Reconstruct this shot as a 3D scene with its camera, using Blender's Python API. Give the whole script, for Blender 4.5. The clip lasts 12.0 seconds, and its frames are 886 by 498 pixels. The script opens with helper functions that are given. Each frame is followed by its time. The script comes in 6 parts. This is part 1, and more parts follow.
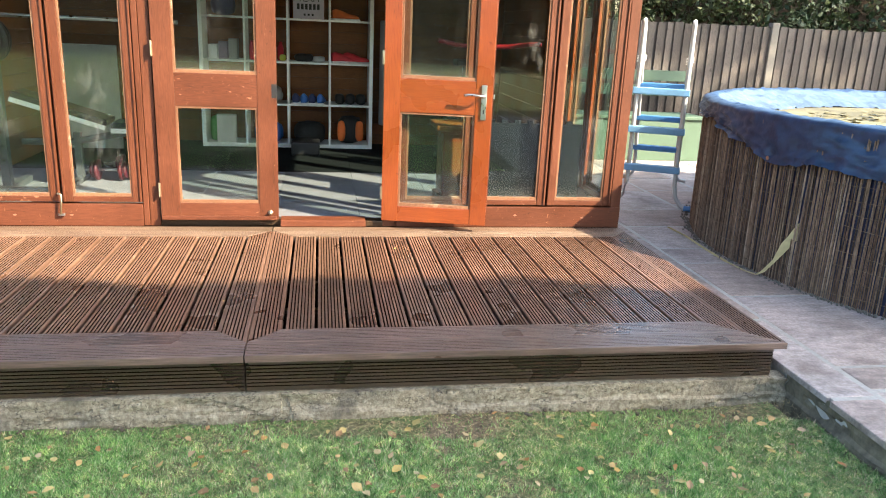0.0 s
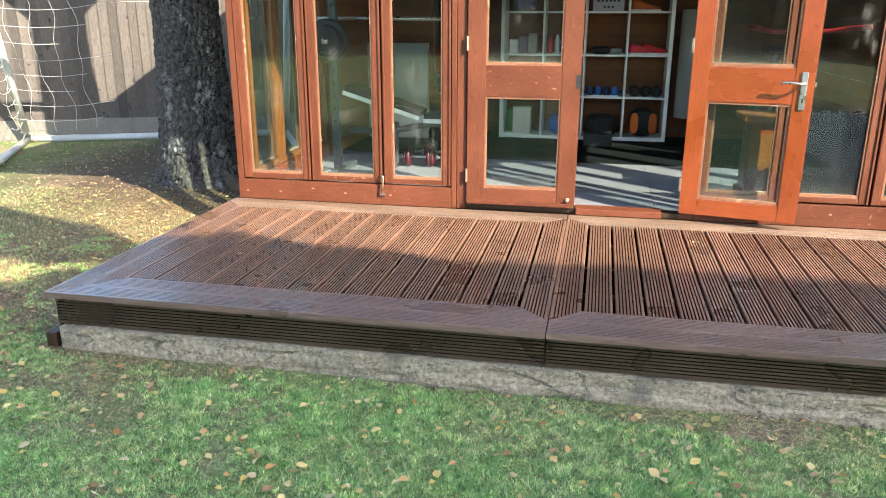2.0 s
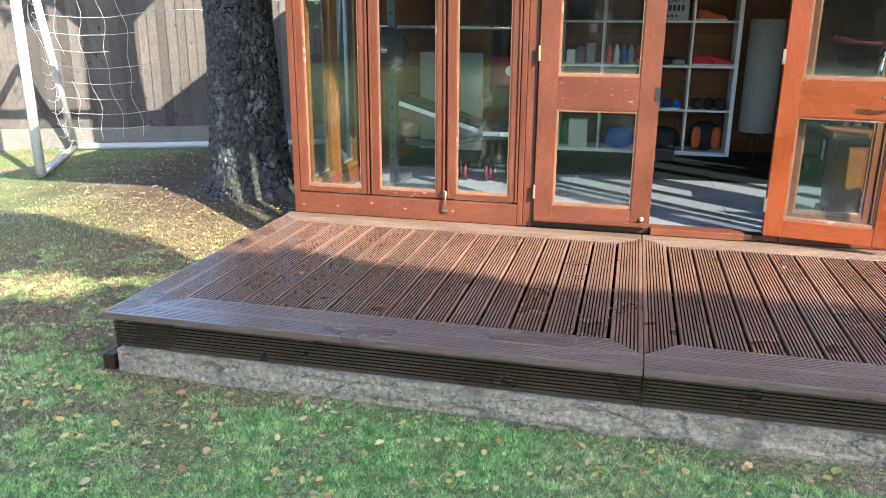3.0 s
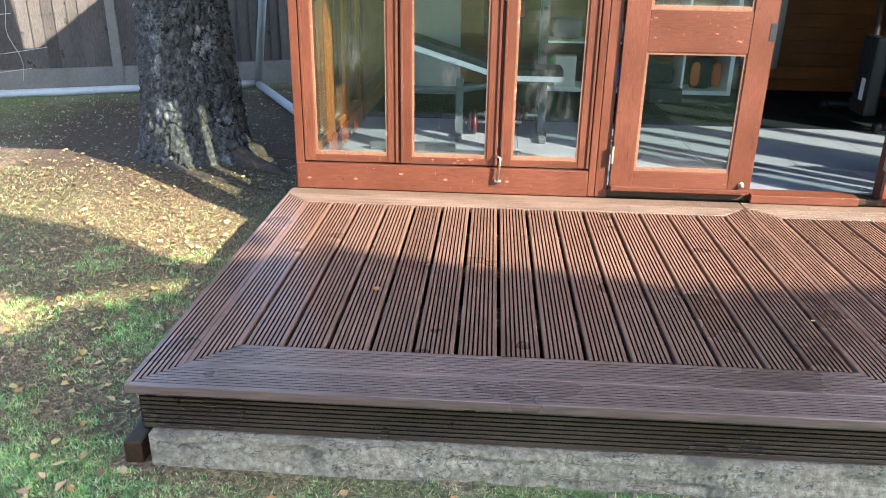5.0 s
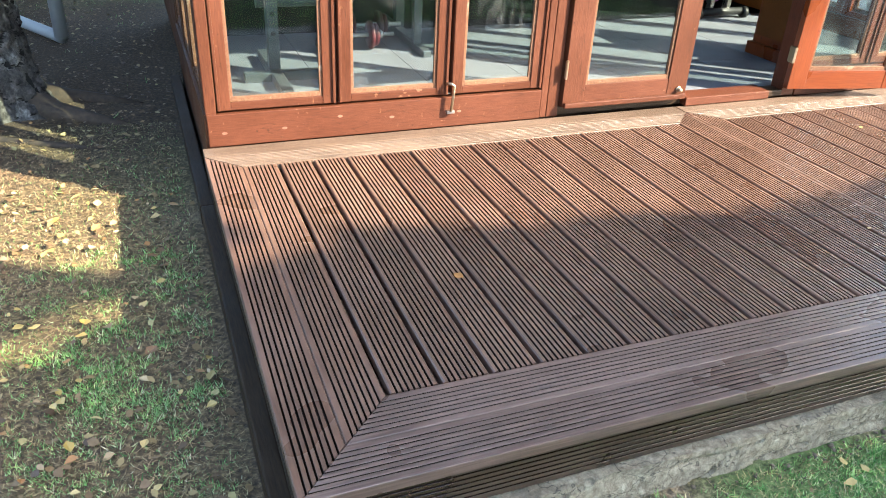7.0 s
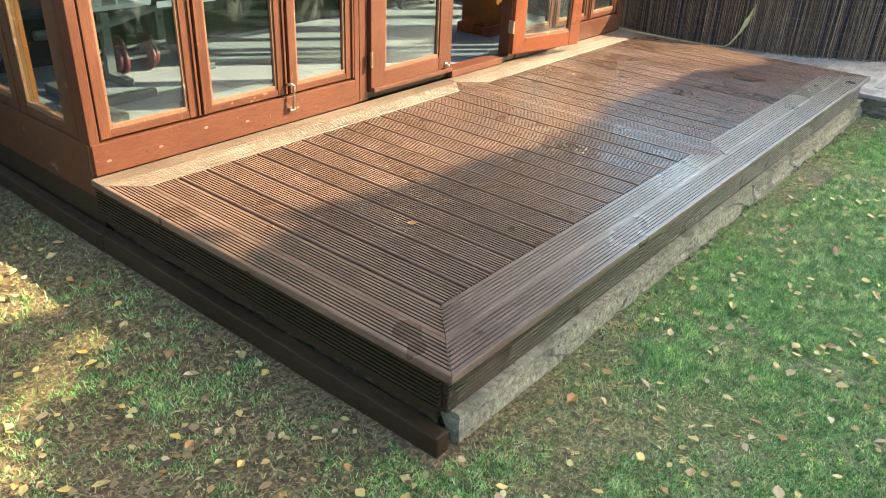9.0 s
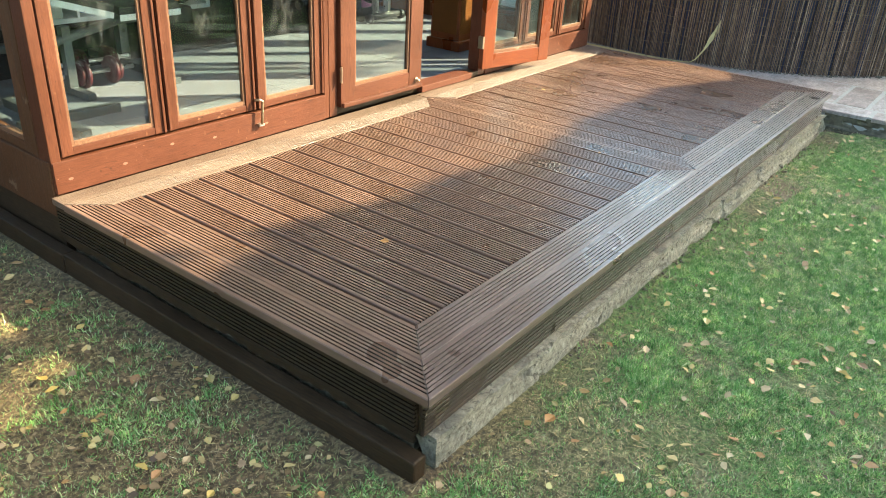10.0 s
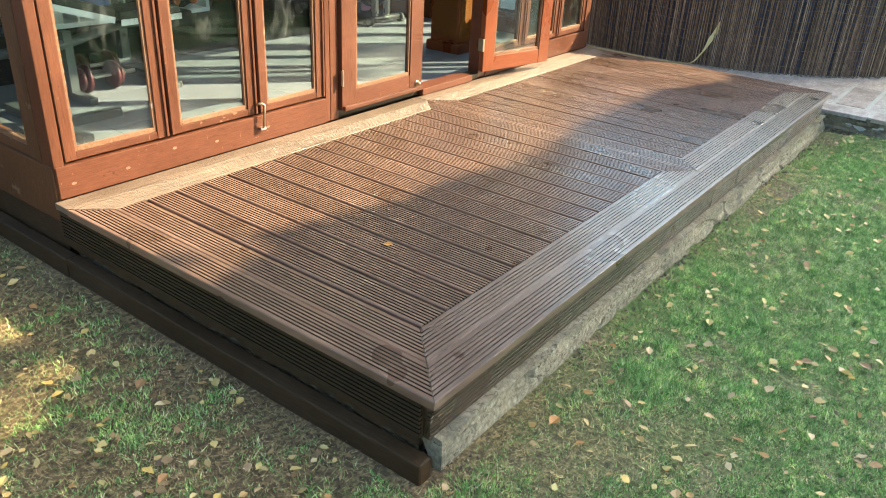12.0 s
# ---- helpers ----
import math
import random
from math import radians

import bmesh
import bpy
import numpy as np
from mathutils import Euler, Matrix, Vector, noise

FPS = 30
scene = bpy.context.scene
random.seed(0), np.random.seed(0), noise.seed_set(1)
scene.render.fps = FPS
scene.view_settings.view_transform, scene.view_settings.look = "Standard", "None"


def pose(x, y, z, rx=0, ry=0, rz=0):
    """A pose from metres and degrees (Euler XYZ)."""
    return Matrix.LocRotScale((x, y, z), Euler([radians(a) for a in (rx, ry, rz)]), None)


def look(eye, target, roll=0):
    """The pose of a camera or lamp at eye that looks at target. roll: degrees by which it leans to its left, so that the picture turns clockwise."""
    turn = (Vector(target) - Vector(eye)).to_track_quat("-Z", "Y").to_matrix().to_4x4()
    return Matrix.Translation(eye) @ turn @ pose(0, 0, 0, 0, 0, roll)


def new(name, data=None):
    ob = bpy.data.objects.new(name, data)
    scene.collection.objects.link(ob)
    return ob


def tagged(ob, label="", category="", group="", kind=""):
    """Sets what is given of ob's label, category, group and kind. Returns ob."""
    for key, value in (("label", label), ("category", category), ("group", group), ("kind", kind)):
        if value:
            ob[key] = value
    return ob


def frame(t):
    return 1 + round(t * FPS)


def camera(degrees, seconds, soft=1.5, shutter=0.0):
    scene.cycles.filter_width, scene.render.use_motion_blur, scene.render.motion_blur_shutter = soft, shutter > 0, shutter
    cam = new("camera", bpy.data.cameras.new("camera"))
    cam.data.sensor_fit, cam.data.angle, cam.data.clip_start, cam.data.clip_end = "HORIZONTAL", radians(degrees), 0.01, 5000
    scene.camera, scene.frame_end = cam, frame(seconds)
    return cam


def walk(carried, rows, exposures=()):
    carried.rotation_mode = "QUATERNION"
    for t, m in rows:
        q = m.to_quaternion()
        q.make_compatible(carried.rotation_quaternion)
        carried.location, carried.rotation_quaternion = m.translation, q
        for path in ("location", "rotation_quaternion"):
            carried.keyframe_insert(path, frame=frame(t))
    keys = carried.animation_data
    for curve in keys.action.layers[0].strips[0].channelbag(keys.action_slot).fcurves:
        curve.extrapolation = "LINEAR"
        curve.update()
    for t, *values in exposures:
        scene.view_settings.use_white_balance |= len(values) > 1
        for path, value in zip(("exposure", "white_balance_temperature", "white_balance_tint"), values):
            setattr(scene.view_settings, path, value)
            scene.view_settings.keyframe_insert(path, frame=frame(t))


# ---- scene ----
cam = camera(60.7, 12.0, soft=1.0)
PATH = [
    (0, (0.304, -2.87, 1.596), (0.624, -0.977, 1.035), 2.6),
    (0.5, (0.268, -2.874, 1.595), (0.425, -0.964, 1.025), 2.0),
    (1, (0.246, -2.912, 1.586), (0.237, -0.994, 1.019), 1.1),
    (1.5, (0.222, -2.948, 1.582), (0.028, -1.042, 1.006), 0.6),
    (2, (0.164, -2.959, 1.568), (-0.219, -1.086, 0.98), 0.1),
    (2.5, (0.067, -2.942, 1.574), (-0.435, -1.098, 0.985), 0.4),
    (3, (-0.114, -2.763, 1.56), (-0.574, -0.9, 0.994), 0.3),
    (3.5, (-0.386, -2.552, 1.56), (-0.83, -0.694, 0.967), -0.0),
    (3.7, (-0.519, -2.485, 1.551), (-0.939, -0.638, 0.908), 0.1),
    (5.3, (-1.508, -1.76, 1.525), (-1.474, 0.084, 0.752), 0.6),
    (5.5, (-1.626, -1.688, 1.532), (-1.474, 0.134, 0.72), 0.4),
    (6, (-1.924, -1.543, 1.546), (-1.526, 0.216, 0.682), 0.8),
    (6.5, (-2.221, -1.313, 1.539), (-1.742, 0.403, 0.631), 1.7),
    (6.7, (-2.352, -1.224, 1.531), (-1.81, 0.455, 0.589), 2.3),
    (8.3, (-3.54, -0.985, 1.587), (-2.325, 0.28, 0.625), 2.6),
    (8.5, (-3.662, -1.016, 1.597), (-2.382, 0.193, 0.648), 2.5),
    (9, (-3.783, -1.05, 1.633), (-2.402, 0.052, 0.696), 2.7),
    (9.5, (-3.758, -1.023, 1.632), (-2.316, 0.013, 0.713), 3.4),
    (10, (-3.76, -1.003, 1.631), (-2.315, 0.044, 0.728), 3.5),
    (10.5, (-3.761, -0.999, 1.631), (-2.329, 0.065, 0.726), 3.3),
    (11, (-3.757, -1.001, 1.627), (-2.324, 0.054, 0.713), 3.1),
    (11.5, (-3.768, -1.001, 1.636), (-2.328, 0.049, 0.727), 3.1),
    (12, (-3.774, -0.994, 1.635), (-2.326, 0.053, 0.737), 3.2),
]
walk(cam, [(t, look(eye, target, roll)) for t, eye, target, roll in PATH],
     exposures=[(0, 2.6, 6700, 5), (1.5, 2.55, 6550, 5), (2.5, 2.47, 5750, 5), (3.5, 2.45, 5650, 6), (6.5, 2.7, 5750, 4), (8.5, 2.6, 6850, -5), (12, 2.6, 7000, -5)])

# ---- light ----
SUN = Vector((0.80, -0.60, 0.65)).normalized()
world = bpy.data.worlds.new("sky")
scene.world = world
world.use_nodes = True
wn = world.node_tree
sky = wn.nodes.new("ShaderNodeTexSky")
sky.sky_type, sky.sun_disc = "NISHITA", False
sky.sun_elevation, sky.sun_rotation = math.asin(SUN.z), math.atan2(SUN.x, SUN.y)
sky.air_density, sky.dust_density, sky.ozone_density = 1.0, 2.0, 1.0
wn.links.new(sky.outputs[0], wn.nodes["Background"].inputs[0])
wn.nodes["Background"].inputs[1].default_value = 0.15
sun_data = bpy.data.lights.new("sun", "SUN")
sun_data.energy, sun_data.angle, sun_data.color = 4.0, radians(0.4), (1.0, 0.84, 0.64)
new("sun", sun_data).matrix_world = look(SUN * 40, (0, 0, 0))


# ---- materials ----
def setup(name):
    m = bpy.data.materials.new(name)
    m.use_nodes = True
    t = m.node_tree
    return m, t, t.nodes["Principled BSDF"]


def node(t, kind, **values):
    n = t.nodes.new(kind)
    for k, v in values.items():
        n.inputs[k].default_value = v
    return n


def coords(t, stretch=(1, 1, 1), random_shift=True, space="Object"):
    """Local or world coordinates, shifted by chance from object to object."""
    tc = t.nodes.new("ShaderNodeTexCoord")
    src = tc.outputs["Object"]
    if space == "World":
        geo = t.nodes.new("ShaderNodeNewGeometry")
        src = geo.outputs["Position"]
    if random_shift:
        info = t.nodes.new("ShaderNodeObjectInfo")
        mul = t.nodes.new("ShaderNodeMath")
        mul.operation = "MULTIPLY"
        mul.inputs[1].default_value = 37.0
        t.links.new(info.outputs["Random"], mul.inputs[0])
        add = t.nodes.new("ShaderNodeVectorMath")
        t.links.new(src, add.inputs[0])
        t.links.new(mul.outputs[0], add.inputs[1])
        src = add.outputs[0]
    mp = t.nodes.new("ShaderNodeMapping")
    mp.inputs["Scale"].default_value = stretch
    t.links.new(src, mp.inputs[0])
    return mp.outputs[0]


def noise_of(t, vec, scale, detail=4.0, rough=0.55):
    n = node(t, "ShaderNodeTexNoise", Scale=scale, Detail=detail, Roughness=rough)
    t.links.new(vec, n.inputs["Vector"])
    return n.outputs["Fac"]


def ramp(t, fac, stops):
    r = t.nodes.new("ShaderNodeValToRGB")
    e = r.color_ramp.elements
    while len(e) < len(stops):
        e.new(0.5)
    for el, (p, c) in zip(e, stops):
        el.position, el.color = p, (*c, 1) if len(c) == 3 else c
    t.links.new(fac, r.inputs[0])
    return r.outputs["Color"]


def mix(t, fac, a, b, mode="MIX"):
    m = t.nodes.new("ShaderNodeMix")
    m.data_type, m.blend_type = "RGBA", mode
    for slot, v in ((0, fac), (6, a), (7, b)):
        if isinstance(v, (int, float)):
            m.inputs[slot].default_value = v
        elif isinstance(v, tuple):
            m.inputs[slot].default_value = (*v, 1)
        else:
            t.links.new(v, m.inputs[slot])
    return m.outputs[2]


def bump(t, b, height, strength=0.3, distance=0.005):
    n = node(t, "ShaderNodeBump", Strength=strength, Distance=distance)
    t.links.new(height, n.inputs["Height"])
    t.links.new(n.outputs[0], b.inputs["Normal"])


def vary(t, colour, spread):
    """Lightness that differs from piece to piece."""
    info = t.nodes.new("ShaderNodeObjectInfo")
    return mix(t, 1.0, colour, ramp(t, info.outputs["Random"], [(0, (1 - spread,) * 3), (1, (1 + spread,) * 3)]), "MULTIPLY")


def wood(name, dark, light, stretch, rough=0.5, wear=None, wear_at=0.62, spread=0.15, relief=0.25, grain=30.0, coat=0.0, space="Object", spec=0.5, deep=0.003):
    m, t, b = setup(name)
    v = coords(t, stretch, True, space)
    g1 = noise_of(t, v, grain, 6.0, 0.65)
    g2 = noise_of(t, coords(t, (1, 1, 1), True, space), 2.2, 3.0)
    col = ramp(t, g1, [(0.3, dark), (0.7, light)])
    col = mix(t, 0.6, col, ramp(t, g2, [(0.3, (0.6, 0.6, 0.6)), (0.7, (1.25, 1.25, 1.25))]), "MULTIPLY")
    if wear:
        w = noise_of(t, coords(t, (1, 1, 1), True, space), 9.0, 8.0, 0.7)
        col = mix(t, ramp(t, w, [(wear_at, (0, 0, 0)), (wear_at + 0.035, (1, 1, 1))]), col, wear)
        fine = noise_of(t, coords(t, (1, 1, 0.5), True, space), 70.0, 3.0, 0.6)
        col = mix(t, ramp(t, fine, [(0.68, (0, 0, 0)), (0.74, (0.55, 0.55, 0.55))]), col, wear)
        dark_spots = noise_of(t, coords(t, (1, 1, 1), True, space), 38.0, 2.0, 0.5)
        col = mix(t, ramp(t, dark_spots, [(0.72, (0, 0, 0)), (0.77, (0.6, 0.6, 0.6))]), col, tuple(c * 0.35 for c in dark))
        crack = noise_of(t, v, 2.6, 2.0, 0.5)
        col = col if relief > 0.45 else mix(t, ramp(t, crack, [(0.492, (0, 0, 0)), (0.5, (0.4, 0.4, 0.4)), (0.508, (0, 0, 0))]), col, tuple(c * 0.3 for c in dark))
    if wear and relief < 0.45 and stretch[0] < 1:
        chip = noise_of(t, coords(t, (1, 1, 1.6), True, space), 26.0, 6.0, 0.6)
        where = noise_of(t, coords(t, (1, 1, 1), True, space), 3.2, 2.0)
        chips = mix(t, 1.0, ramp(t, chip, [(0.63, (0, 0, 0)), (0.66, (0.6, 0.6, 0.6))]), ramp(t, where, [(0.5, (0, 0, 0)), (0.58, (1, 1, 1))]), "MULTIPLY")
        col = mix(t, chips, col, tuple(min(0.5, c * 1.45 + 0.02) for c in wear))
    col = vary(t, col, spread)
    t.links.new(col, b.inputs["Base Color"])
    r = ramp(t, g2, [(0.3, (rough - 0.1,) * 3), (0.7, (rough + 0.12,) * 3)])
    t.links.new(r, b.inputs["Roughness"])
    b.inputs["Coat Weight"].default_value, b.inputs["Coat Roughness"].default_value = coat, 0.15
    b.inputs["Specular IOR Level"].default_value = spec
    bump(t, b, g1, relief, deep)
    return m


def plain(name, colour, rough=0.5, metal=0.0, spread=0.12, grain=25.0, relief=0.05, space="Object"):
    m, t, b = setup(name)
    n = noise_of(t, coords(t, (1, 1, 1), True, space), grain, 5.0)
    n2 = noise_of(t, coords(t, (1, 1, 1), True, space), 3.0, 3.0)
    lo, hi = tuple(c * (1 - spread) for c in colour), tuple(min(1, c * (1 + spread)) for c in colour)
    col = ramp(t, mix(t, 0.5, n, n2), [(0.35, lo), (0.65, hi)])
    t.links.new(col, b.inputs["Base Color"])
    t.links.new(ramp(t, n, [(0.3, (max(0.03, rough - 0.08),) * 3), (0.7, (min(1, rough + 0.08),) * 3)]), b.inputs["Roughness"])
    b.inputs["Metallic"].default_value = metal
    if relief:
        bump(t, b, n, relief, 0.004)
    return m


def glass(name, haze=0.07, tint=(0.9, 0.95, 0.93)):
    m, t, b = setup(name)
    t.nodes.remove(b)
    clear = node(t, "ShaderNodeBsdfTransparent", Color=(*tint, 1))
    gloss = node(t, "ShaderNodeBsdfGlossy", Roughness=0.01)
    lw = node(t, "ShaderNodeLayerWeight", Blend=0.5)
    p5 = t.nodes.new("ShaderNodeMath")
    p5.operation = "POWER"
    p5.inputs[1].default_value = 5.0
    t.links.new(lw.outputs["Facing"], p5.inputs[0])
    fres = t.nodes.new("ShaderNodeMath")
    fres.operation = "MULTIPLY_ADD"
    fres.inputs[1].default_value, fres.inputs[2].default_value = 0.94, 0.04
    t.links.new(p5.outputs[0], fres.inputs[0])
    mx = t.nodes.new("ShaderNodeMixShader")
    t.links.new(fres.outputs[0], mx.inputs[0])
    t.links.new(clear.outputs[0], mx.inputs[1])
    t.links.new(gloss.outputs[0], mx.inputs[2])
    dust = node(t, "ShaderNodeBsdfDiffuse", Color=(0.75, 0.75, 0.72, 1))
    v = coords(t)
    big = noise_of(t, v, 3.5, 4.0)
    vor = node(t, "ShaderNodeTexVoronoi", Scale=34.0)
    t.links.new(v, vor.inputs["Vector"])
    spots = ramp(t, vor.outputs["Distance"], [(0.035, (0.4, 0.4, 0.4)), (0.07, (0, 0, 0))])
    sprays = node(t, "ShaderNodeTexVoronoi", Scale=85.0)
    t.links.new(v, sprays.inputs["Vector"])
    flecks = ramp(t, sprays.outputs["Distance"], [(0.06, (0.24, 0.24, 0.24)), (0.13, (0, 0, 0))])
    flecks = mix(t, 1.0, flecks, ramp(t, noise_of(t, v, 2.2, 2.0), [(0.44, (0, 0, 0)), (0.58, (1, 1, 1))]), "MULTIPLY")
    spots = mix(t, 1.0, spots, flecks, "ADD")
    film = ramp(t, big, [(0.5, (haze * 0.3,) * 3), (0.64, (haze * 2,) * 3), (0.8, (haze * 30,) * 3)])
    runs = noise_of(t, coords(t, (60, 60, 1.5)), 1.0, 3.0)
    film = mix(t, 1.0, film, ramp(t, runs, [(0.5, (1, 1, 1)), (0.75, (1.7, 1.7, 1.7))]), "MULTIPLY")
    # old dirt gathered along the bottom bead
    tc = t.nodes.new("ShaderNodeTexCoord")
    sep = t.nodes.new("ShaderNodeSeparateXYZ")
    t.links.new(tc.outputs["Object"], sep.inputs[0])
    low = ramp(t, sep.outputs["Z"], [(0.0, (0.1, 0.1, 0.1)), (0.03, (0.014, 0.014, 0.014)), (0.1, (0.002, 0.002, 0.002)), (0.25, (0, 0, 0))])
    mask = mix(t, 1.0, mix(t, 1.0, film, spots, "ADD"), low, "ADD")
    m2 = t.nodes.new("ShaderNodeMixShader")
    t.links.new(mask, m2.inputs[0])
    t.links.new(mx.outputs[0], m2.inputs[1])
    t.links.new(dust.outputs[0], m2.inputs[2])
    t.links.new(m2.outputs[0], t.nodes["Material Output"].inputs[0])
    return m


DECK = wood("stained_decking", (0.11, 0.062, 0.043), (0.2, 0.111, 0.073), (3, 0.3, 3), 0.34, None, 0.64, 0.12, 0.4, 26.0, 0.0, "Object", 0.6, 0.0005)
DECK_X = wood("stained_decking_border", (0.066, 0.043, 0.034), (0.19, 0.123, 0.097), (0.3, 7, 7), 0.33, None, 0.66, 0.1, 0.6, 26.0, 0.0, "Object", 0.8, 0.0007)
# dirt in the board grooves, with their shade also put into the near-black
GROOVE_DARK = plain("groove_dirt_and_shade", (0.012, 0.0075, 0.005), 0.95, 0, 0.4, 60.0, 0.5)
GROOVE_DARK.node_tree.nodes["Principled BSDF"].inputs["Specular IOR Level"].default_value = 0.05
CLOD = plain("earth_and_crumbled_concrete", (0.17, 0.13, 0.09), 0.95, 0, 0.6, 40.0, 0.4)
PLUG = plain("scuffed_paint_plug", (0.21, 0.095, 0.062), 0.6, 0, 0.3)
# deck stain darkened for the fascia: shade below the nosing is in the colour
DECK_F = wood("shaded_fascia_stain", (0.021, 0.0125, 0.0075), (0.066, 0.038, 0.022), (0.5, 6, 6), 0.3, (0.15, 0.09, 0.052), 0.67, 0.1, 0.5, 30.0, 0.0, "Object", 0.9, 0.001)
DECK_BARE = wood("weathered_bare_decking", (0.042, 0.026, 0.018), (0.25, 0.168, 0.118), (0.12, 12, 12), 0.4, None, 0.56, 0.08, 1.0, 24.0, 0.0, "Object", 0.55)
SLEEPER = wood("dark_brown_timber", (0.019, 0.0105, 0.005), (0.053, 0.029, 0.0135), (6, 0.5, 6), 0.55, None, 0.6, 0.1, 0.4, 30.0, 0.0, "Object", 0.25)
PAINT = wood("red_brown_wood_paint", (0.076, 0.0215, 0.0100), (0.12, 0.0385, 0.0178), (8, 8, 0.6), 0.5, (0.2, 0.09, 0.045), 0.67, 0.06, 0.3, 30.0, 0.0, "Object", 0.25)
PAINT_H = wood("red_brown_wood_paint_level", (0.073, 0.0202, 0.0096), (0.114, 0.036, 0.0166), (0.6, 8, 8), 0.5, (0.22, 0.1, 0.052), 0.66, 0.06, 0.3, 30.0, 0.0, "Object", 0.25)
BEAD = wood("worn_glazing_bead", (0.13, 0.052, 0.026), (0.22, 0.115, 0.066), (4, 4, 4), 0.6, (0.29, 0.195, 0.13), 0.6, 0.08, 0.3, 30.0, 0.0, "Object", 0.3)
ORANGE = wood("varnished_orange_wood", (0.155, 0.0266, 0.00405), (0.221, 0.0505, 0.00901), (8, 8, 0.5), 0.3, (0.107, 0.0152, 0.0027), 0.66, 0.06, 0.1, 22.0, 0.4)
ORANGE_H = wood("varnished_orange_wood_level", (0.155, 0.0266, 0.00405), (0.221, 0.0505, 0.00901), (0.5, 8, 8), 0.3, (0.107, 0.0152, 0.0027), 0.66, 0.06, 0.1, 22.0, 0.4)
SIDE = wood("faded_side_wood", (0.066, 0.0235, 0.0092), (0.12, 0.05, 0.0215), (8, 8, 0.6), 0.55, (0.19, 0.115, 0.066), 0.64, 0.08, 0.3, 30.0, 0.0, "Object", 0.25)
LINING = wood("varnished_pine_lining", (0.13, 0.042, 0.0095), (0.235, 0.085, 0.022), (0.7, 10, 10), 0.45, (0.09, 0.028, 0.0065), 0.72, 0.12, 0.15, 30.0, 0.0, "Object", 0.25)
FENCE = wood("weathered_fence_board", (0.034, 0.0285, 0.026), (0.115, 0.099, 0.088), (9, 9, 0.5), 0.85, (0.024, 0.019, 0.0165), 0.62, 0.35, 0.6)
def smear_material():
    """White hand smears on glass, thinning out from the middle."""
    m, t, b = setup("white_glass_smear")
    t.nodes.remove(b)
    tc = t.nodes.new("ShaderNodeTexCoord")
    flat = node(t, "ShaderNodeMapping", Location=(-1.0, 0.0, -1.0), Scale=(2.0, 0.0, 2.0))
    t.links.new(tc.outputs["Generated"], flat.inputs["Vector"])
    size = t.nodes.new("ShaderNodeVectorMath")
    size.operation = "LENGTH"
    t.links.new(flat.outputs[0], size.inputs[0])
    edge = ramp(t, size.outputs["Value"], [(0.2, (1, 1, 1)), (0.95, (0, 0, 0))])
    wipe = ramp(t, noise_of(t, coords(t, (3, 3, 1)), 9.0, 6.0, 0.65), [(0.45, (0, 0, 0)), (0.75, (0.05, 0.05, 0.05))])
    mask = mix(t, 1.0, edge, wipe, "MULTIPLY")
    mx = t.nodes.new("ShaderNodeMixShader")
    t.links.new(mask, mx.inputs[0])
    t.links.new(node(t, "ShaderNodeBsdfTransparent").outputs[0], mx.inputs[1])
    t.links.new(node(t, "ShaderNodeBsdfDiffuse", Color=(0.75, 0.76, 0.74, 1)).outputs[0], mx.inputs[2])
    t.links.new(mx.outputs[0], t.nodes["Material Output"].inputs[0])
    return m


def concrete_material():
    m, t, b = setup("old_concrete")
    v = coords(t, (1, 1, 1), False)
    n = noise_of(t, v, 45.0, 8.0, 0.7)
    n2 = noise_of(t, v, 4.0, 6.0, 0.65)
    drip = noise_of(t, coords(t, (22, 22, 1.2), False), 1.0, 4.0)
    col = ramp(t, n, [(0.3, (0.14, 0.11, 0.072)), (0.5, (0.295, 0.246, 0.172)), (0.7, (0.48, 0.415, 0.305))])
    col = mix(t, ramp(t, n2, [(0.54, (0, 0, 0)), (0.66, (0.7, 0.7, 0.7))]), col, (0.1, 0.085, 0.065))
    col = mix(t, ramp(t, drip, [(0.6, (0, 0, 0)), (0.74, (0.45, 0.45, 0.45))]), col, (0.09, 0.08, 0.065))
    crack = noise_of(t, coords(t, (1, 1, 2), False), 4.0, 4.0, 0.65)
    col = mix(t, ramp(t, crack, [(0.492, (0, 0, 0)), (0.5, (0.8, 0.8, 0.8)), (0.508, (0, 0, 0))]), col, (0.03, 0.025, 0.02))
    t.links.new(col, b.inputs["Base Color"])
    b.inputs["Roughness"].default_value = 0.92
    bump(t, b, n, 1.0, 0.012)
    return m


